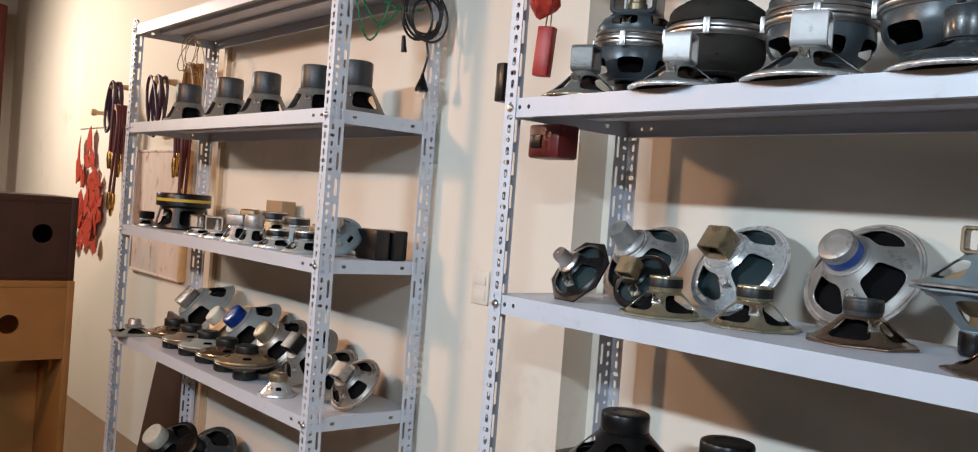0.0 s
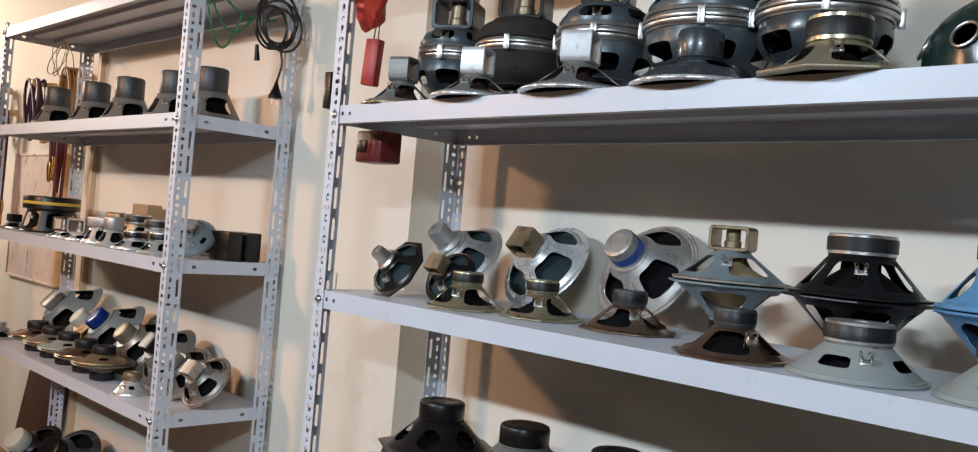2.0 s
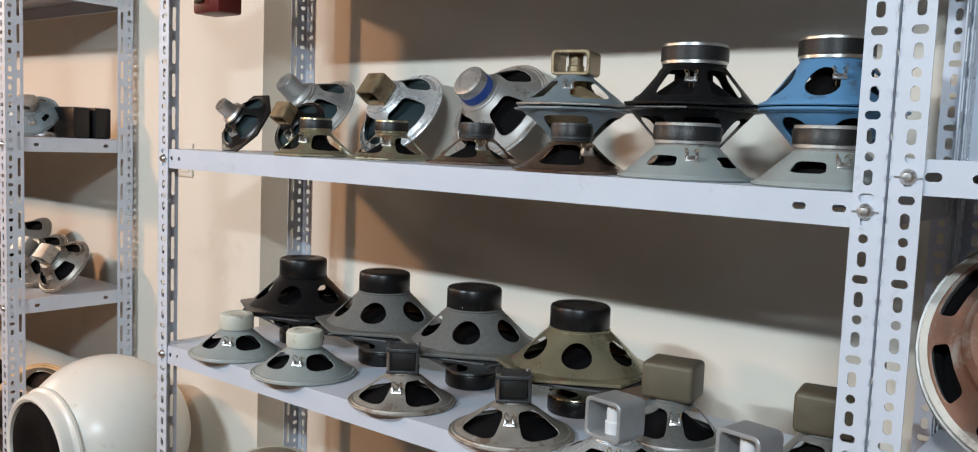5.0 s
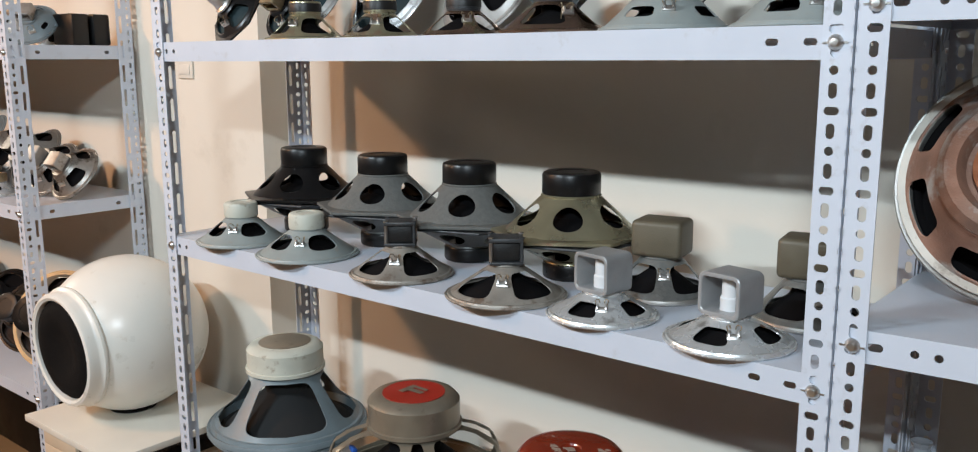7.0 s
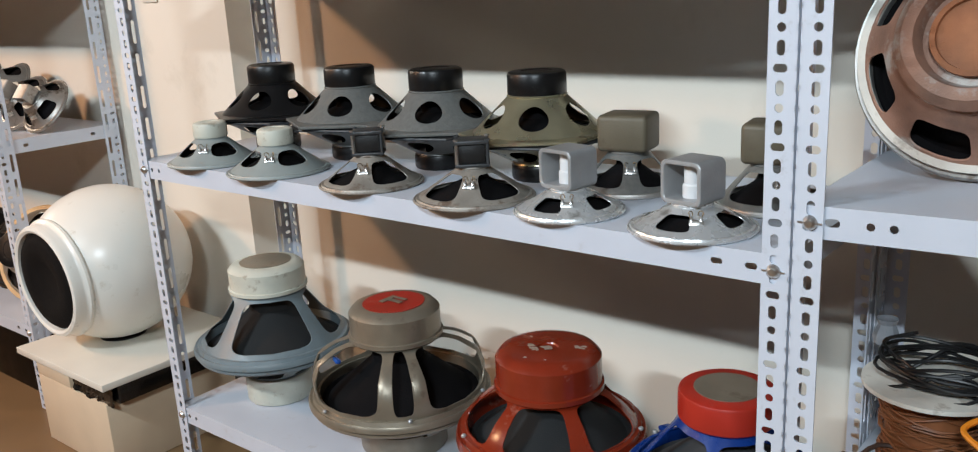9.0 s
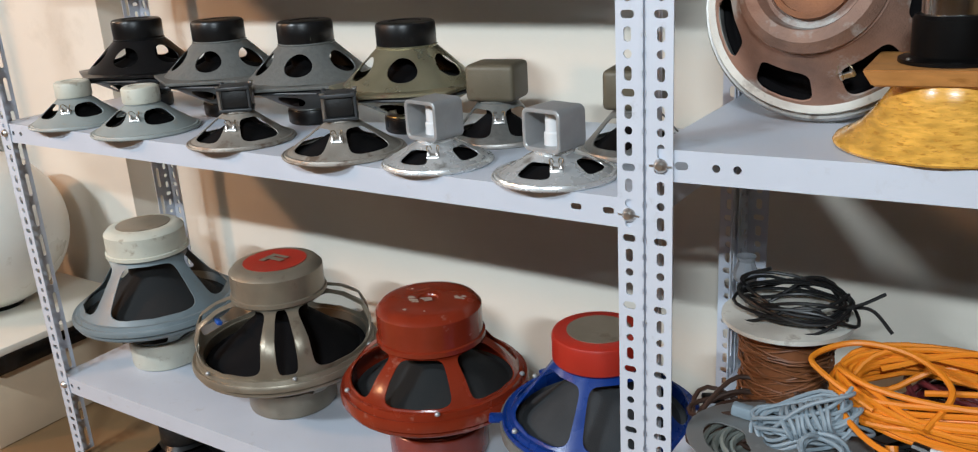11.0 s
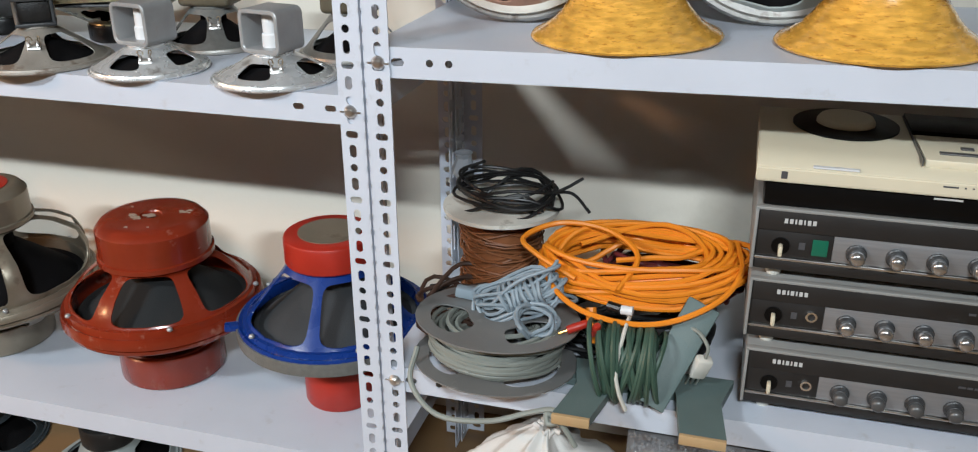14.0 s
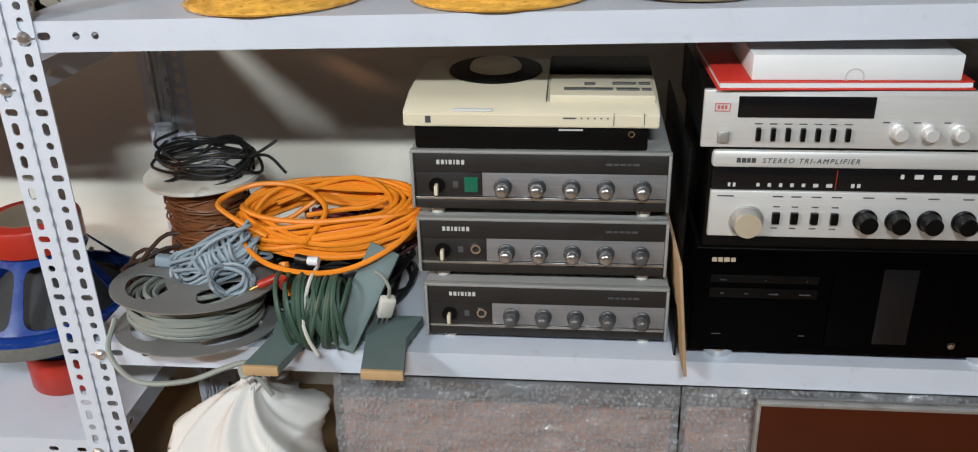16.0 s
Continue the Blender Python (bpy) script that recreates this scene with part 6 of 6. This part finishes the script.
for x, y, r, tilt, turn, body, mag, cone, lab in (
        (-3.36, 1.36, 0.12, 50, 12, M_BLACK, M_CREAMM, M_PAPER, "black driver with a pale magnet leaning back"), (-3.14, 1.41, 0.13, 54, 18, M_DGREY, M_BLACK, M_PAPER, "dark grey driver leaning back"),
        (-2.98, 1.36, 0.1, 54, 18, M_BLACK, M_PEG, M_PAPER, "black driver with a tan centre leaning back"), (-2.75, 1.40, 0.12, 56, 20, M_BLACK, M_FERR, M_PAPER, "black driver leaning on its neighbours"),
        (-2.5, 1.38, 0.12, 60, 24, M_BLACK, M_FERR, M_BROWNC, "black driver with a brown cone leaning back"), (-2.27, 1.36, 0.15, 66, 28, M_TAUPE, M_BLACK, M_BROWNC, "large taupe frame leaning at the shelf end")):
    driver(lab, lean(x, y, Z, r, tilt, turn), r, r * 0.55, r * 0.36, 0.05, body, mag, "cap", n=4, cone=cone, neck=r * 0.42, group="leaning drivers", rim=M_PEG if r > 0.14 else None)
single("black_crate", block(bmesh.new(), 0, 0.5, 0, 0.25, 0, 0.2, 0.004), M_BKPLAS, "black crate under the lowest shelf", "crate", pose(-2.62, 1.25, FLOOR))

# mains lead and green wire hung on the left unit
lead = thing("mains_lead", "black mains lead coiled over the shelf edge with plug", "cable", pose(-2.048, 1.45, 1.875))
lead_pts = []
for i in range(26 * 6):
    k, w = i / 26, math.tau * i / 26
    g = 0.85 + 0.16 * math.sin(2.1 * k)
    lead_pts.append(Vector((0.016 + 0.012 * math.sin(1.7 * k), 0.07 * g * math.cos(w) + 0.016 * math.sin(2.6 * k), 0.012 + 0.08 * g * math.sin(w) + 0.016 * math.cos(1.9 * k))))
part("coil", tube(bmesh.new(), lead_pts, 0.0036), M_BKWIRE, lead)
part("hanging_end", tube(bmesh.new(), smooth_path([(0.012, 0.02, -0.05), (0.012, 0.03, -0.1), (0.012, 0.018, -0.155)]), 0.0034), M_BKWIRE, lead)
part("plug_body", lathe(bmesh.new(), [(0.004, 0), (0.006, -0.01), (0.016, -0.035), (0.019, -0.042), (0.019, -0.05), (0, -0.05)], 18, pose(0.012, 0.018, -0.152)), M_BKPLAS, lead)
for s in (-1, 1):
    part("pin", tube(bmesh.new(), [(0.012, 0.018 + s * 0.0095, -0.2), (0.012, 0.018 + s * 0.0095, -0.22)], 0.002, 8), M_STEEL, lead)
part("inline_connector", lathe(bmesh.new(), [(0, 0), (0.005, 0), (0.0085, -0.045), (0, -0.046)], 14, pose(0.012, -0.055, -0.06, 6, 0, 0)), M_BKPLAS, lead)
gw = thing("twisted_wire", "green twisted wire looped between the posts", "wire", pose(-2.052, 1.22, 1.90))
M_GRTW = surface("green_twisted_wire", (0.02, 0.16, 0.06), 0.4)
for ph, drop, run in ((0, 0.11, 0.17), (math.pi, 0.11, 0.17), (0.4, 0.055, 0.24), (0.4 + math.pi, 0.055, 0.24), (1.0, 0.16, 0.13), (1.0 + math.pi, 0.16, 0.13)):
    part("strand", tube(bmesh.new(), [Vector((0.006 + 0.0025 * math.cos(w * 0.9 + ph), run * w / 60, 0.1 - 0.1 * w / 60 - drop * math.sin(math.pi * w / 60) + 0.0025 * math.sin(w * 0.9 + ph))) for w in range(61)], 0.0018, 5), M_GRTW, gw)
wl = thing("wire_loop", "thin brass wire loops hung under the top shelf", "wire", pose(-3.37, 1.32, 1.86))
M_BRW = surface("brass_wire", (0.3, 0.22, 0.13), 0.4, 0.5)
for k in range(4):
    part("loop", tube(bmesh.new(), [Vector((0.085 * (1 + 0.1 * k) * math.cos(math.tau * i / 28 + k), 0.006 * k + 0.02 * math.sin(math.tau * i / 28), 0.062 * (1 + 0.06 * k) * math.sin(math.tau * i / 28 + k))) for i in range(28)], 0.0018, 5, True), M_BRW, wl)

# ---- wall pieces ----
sk = thing("wall_socket", "white double wall socket plate", "socket", pose(-1.827, WALL - 0.0005, 1.15))
part("plate", block(bmesh.new(), -0.034, 0.034, -0.006, 0, -0.045, 0.045, 0.002), M_SOCKET, sk)
for z in (-0.02, 0.02):
    part("rocker", block(bmesh.new(), -0.024, 0.024, -0.0085, -0.0062, z - 0.013, z + 0.013, 0.001), M_SOCKET, sk)
rb = thing("red_case", "red plastic case hung beside the shelf", "case", pose(-1.338, 1.318, 1.459))
part("case_body", block(bmesh.new(), -0.045, 0.045, -0.03, 0.03, 0.014, 0.084, 0.006), surface("dark_red_plastic", (0.11, 0.007, 0.006), 0.4), rb)
part("clasp", block(bmesh.new(), -0.034, -0.004, -0.034, -0.0302, 0.035, 0.062, 0.001), M_BLACK, rb)
tag = thing("red_tool", "red tool with a long grip on two thin cords", "tool", pose(-1.388, 1.315, 1.648, 0, 4, 20))
part("grip", block(bmesh.new(), -0.018, 0.018, -0.012, 0.012, 0.0, 0.105, 0.003), surface("red_plastic", (0.33, 0.02, 0.015), 0.4), tag)
for s in (-1, 1):
    part("cord", tube(bmesh.new(), [(s * 0.006, 0, 0.105), (s * 0.004, 0, 0.15)], 0.0014, 6), M_BKWIRE, tag)
bm = bmesh.new()
bmesh.ops.create_icosphere(bm, subdivisions=3, radius=0.045)
for v in bm.verts:
    v.co = Vector((v.co.x * 0.8, v.co.y * 0.7, v.co.z * 1.25)) * (1 + 0.3 * noise.noise(v.co * 45))
single("red_bag", bm, surface("red_translucent_bag", (0.5, 0.05, 0.03), 0.25, bump=0.6, fine=90), "crumpled red plastic bag hung on the post", "bag", pose(-1.345, 1.272, 1.815))
single("black_clip", block(bmesh.new(), -0.012, 0.012, -0.02, 0.02, -0.04, 0.04, 0.003), M_BLACK, "black clip on the side of the post", "clip", pose(-1.403, 1.232, 1.622))

# pegboard with cables, left of the units
LW = 1.70
brd = single("peg_board", block(bmesh.new(), -6.05, -3.8, LW - 0.012, LW - 0.0005, 1.68, 2.7), surface("board_paint", (0.74, 0.66, 0.54), 0.6, 0, 0.03, 3, 0.05), "cream painted board carrying wooden pegs", "board")
PEGS = ((-5.42, 1.75), (-5.12, 1.885), (-4.45, 1.875), (-4.02, 1.9), (-4.3, 1.6), (-3.93, 1.6), (-5.0, 1.76), (-4.1, 1.70))
pegm = finish("coat_peg", lathe(bmesh.new(), [(0, 0), (0.018, 0), (0.016, 0.016), (0.012, 0.04), (0.0115, 0.075), (0.018, 0.086), (0.021, 0.1), (0.016, 0.113), (0, 0.117)], 20), M_PEG)
for x, z in PEGS:
    ob = new("coat_peg", pegm)
    ob.matrix_world = pose(x, LW - (0.013 if z > 1.68 else 0.001), z, 90, 0, 0)
    tagged(ob, "turned pale wooden peg on the wall", "peg", "wooden pegs")


def hung(x, z, length, mat, seed, label, tips=True, turns=5, spread=0.05):
    rng = random.Random(seed)
    ob = thing("hung_cable", label, "cable", pose(x, LW - 0.1, z), "hung cables")
    for k in range(turns):
        a, b = rng.uniform(-spread, spread), rng.uniform(0.85, 1.1)
        y = 0.012 * k - 0.025
        if tips:
            pts = [(-0.03 + a * 0.4, y, -length * b * 0.5), (-0.04, y, -0.06), (-0.02, y, 0.02), (0.02, y, 0.02), (0.05, y, -0.08), (0.04 + a, y, -length * b)]
            part("strand", tube(bmesh.new(), smooth_path(pts), 0.0075, 8), mat, ob)
            part("plug", lathe(bmesh.new(), [(0, 0), (0.012, 0), (0.014, -0.04), (0.008, -0.09), (0, -0.095)], 12, pose(-0.03 + a * 0.4, y, -length * b * 0.5)), M_GOLD, ob, "gold-plated plug")
            part("plug", lathe(bmesh.new(), [(0, 0), (0.012, 0), (0.014, -0.04), (0.008, -0.09), (0, -0.095)], 12, pose(0.04 + a, y, -length * b)), M_GOLD, ob, "gold-plated plug")
        else:
            rx, rz, tip = 0.062 * b, length * 0.43 * b, rng.uniform(-0.35, 0.35)
            pts = [(rx * math.cos(math.tau * q / 24) + tip * rz * math.sin(math.tau * q / 24), y, 0.02 - rz + rz * math.sin(math.tau * q / 24)) for q in range(24)]
            part("strand", tube(bmesh.new(), pts, 0.0075, 7, True), mat, ob)
    return ob


hung(-5.10, 1.885, 0.3, M_PURPLE, 1, "purple cable looped over a wooden peg", False)
hung(-4.45, 1.875, 0.32, M_PURPLE, 2, "purple cable looped over a wooden peg", False)
hung(-4.0, 1.9, 0.3, surface("tan_cable", (0.3, 0.16, 0.05), 0.5), 3, "tan cable looped over a wooden peg", False)
hung(-5.0, 1.74, 0.5, M_MAROON, 4, "maroon cables with gold plugs hung on a peg", True, 6, 0.09)
hung(-4.08, 1.68, 0.36, M_MAROON, 6, "maroon cable hung on a peg", True, 4, 0.03)
rf = thing("foil_decoration", "ragged red foil strips hung on the wall", "decoration", pose(-5.75, LW - 0.02, 1.60))
rng = random.Random(11)
for k in range(44):
    x, z = rng.uniform(-0.2, 0.28), -0.62 * (k / 43) ** 0.55 + rng.uniform(-0.02, 0.03)
    h = rng.uniform(0.08, 0.17)
    bm = bmesh.new()
    q = [bm.verts.new((x + dx * rng.uniform(0.6, 1.3), rng.uniform(-0.02, 0.0), z + dz)) for dx, dz in ((0, h / 2), (0.05, h * 0.2), (0.045, -h * 0.3), (0, -h / 2), (-0.05, -h * 0.2), (-0.045, h * 0.25))]
    f = bm.faces.new(q)
    ext = bmesh.ops.extrude_face_region(bm, geom=[f])
    bmesh.ops.translate(bm, verts=[v for v in ext["geom"] if isinstance(v, bmesh.types.BMVert)], vec=(0, -0.004, 0))
    part("foil_strip", bm, M_REDFOIL, rf)
pic = thing("picture", "faded print in a thin wooden frame on the wall", "picture", pose(-4.92, LW - 0.02, 0.91))
part("print", block(bmesh.new(), 0.0, 0.70, 0.004, 0.018, 0, 0.62), M_PICTURE, pic)
part("frame_side", block(bmesh.new(), 0.70, 0.735, -0.012, 0.0185, -0.005, 0.625, 0.003), M_PEG, pic)
for a, b, c, d in ((0, 0.70, 0.62, 0.632), (0, 0.70, -0.012, 0), (-0.012, 0, -0.012, 0.632)):
    part("frame_edge", block(bmesh.new(), a, b, -0.002, 0.0185, c, d, 0.002), M_PICTURE, pic)
dp = single("dark_panel", block(bmesh.new(), 0, 0.42, 0, 0.025, 0, 0.76, 0.003), M_PANEL, "dark brown board leaning against the wall", "board", pose(-4.42, 1.60, FLOOR, -6, 7, 0))

# stacked speaker cabinets, far left
for z0, z1, x, mat, lab in ((0.0, 0.905, -4.2, M_CABPINE, "pale empty speaker cabinet with an open front"), (0.906, 1.275, -4.22, M_BROWN, "dark brown speaker cabinet on top of another")):
    cabn = thing("speaker_cabinet", lab, "speaker cabinet", pose(x, 0.55, z0), "speaker cabinets")
    h = z1 - z0
    t = 0.03
    w = 0.655
    part("back_panel", block(bmesh.new(), -0.42, -0.4, 0, w, 0, h), mat, cabn)
    for y0 in (0, w - t):
        part("side_panel", block(bmesh.new(), -0.3995, 0.0, y0, y0 + t, 0.0, h, 0.002), mat, cabn)
    part("top_panel", block(bmesh.new(), -0.3995, 0.0, t + 0.0005, w - t - 0.0005, h - t, h, 0.002), mat, cabn)
    part("bottom_panel", block(bmesh.new(), -0.3995, 0.0, t + 0.0005, w - t - 0.0005, 0, t, 0.002), mat, cabn)
    lo = t + 0.0005 if z0 > 0.5 else 0.56
    cells = [(0.031, 0.33, lo, h - t - 0.0005, (0.2, (lo + h - t) / 2, 0.085, 0.085)), (0.33, w - 0.031, lo, h - t - 0.0005, (0.515 if z0 > 0.5 else 0.4, (lo + h - t) / 2 + (0.02 if z0 > 0.5 else 0.0), 0.042, 0.042))]
    part("front_baffle", pierced(bmesh.new(), cells, lambda u, v, d: Vector((-0.002 - d, u, v)), 0.018, 3, 2, 32), mat, cabn)
    part("lining", block(bmesh.new(), -0.399, -0.385, t + 0.001, w - t - 0.001, t + 0.001, h - t - 0.001), mat if z0 < 0.5 else M_PANEL, cabn)
single("curtain", tube(bmesh.new(), [(0, 0, 0), (0.01, 0, 1.2), (0, 0, 2.6)], 0.09, 14), M_CURTAIN, "dark red curtain drawn together", "curtain", pose(-7.55, 1.45, 0.01))
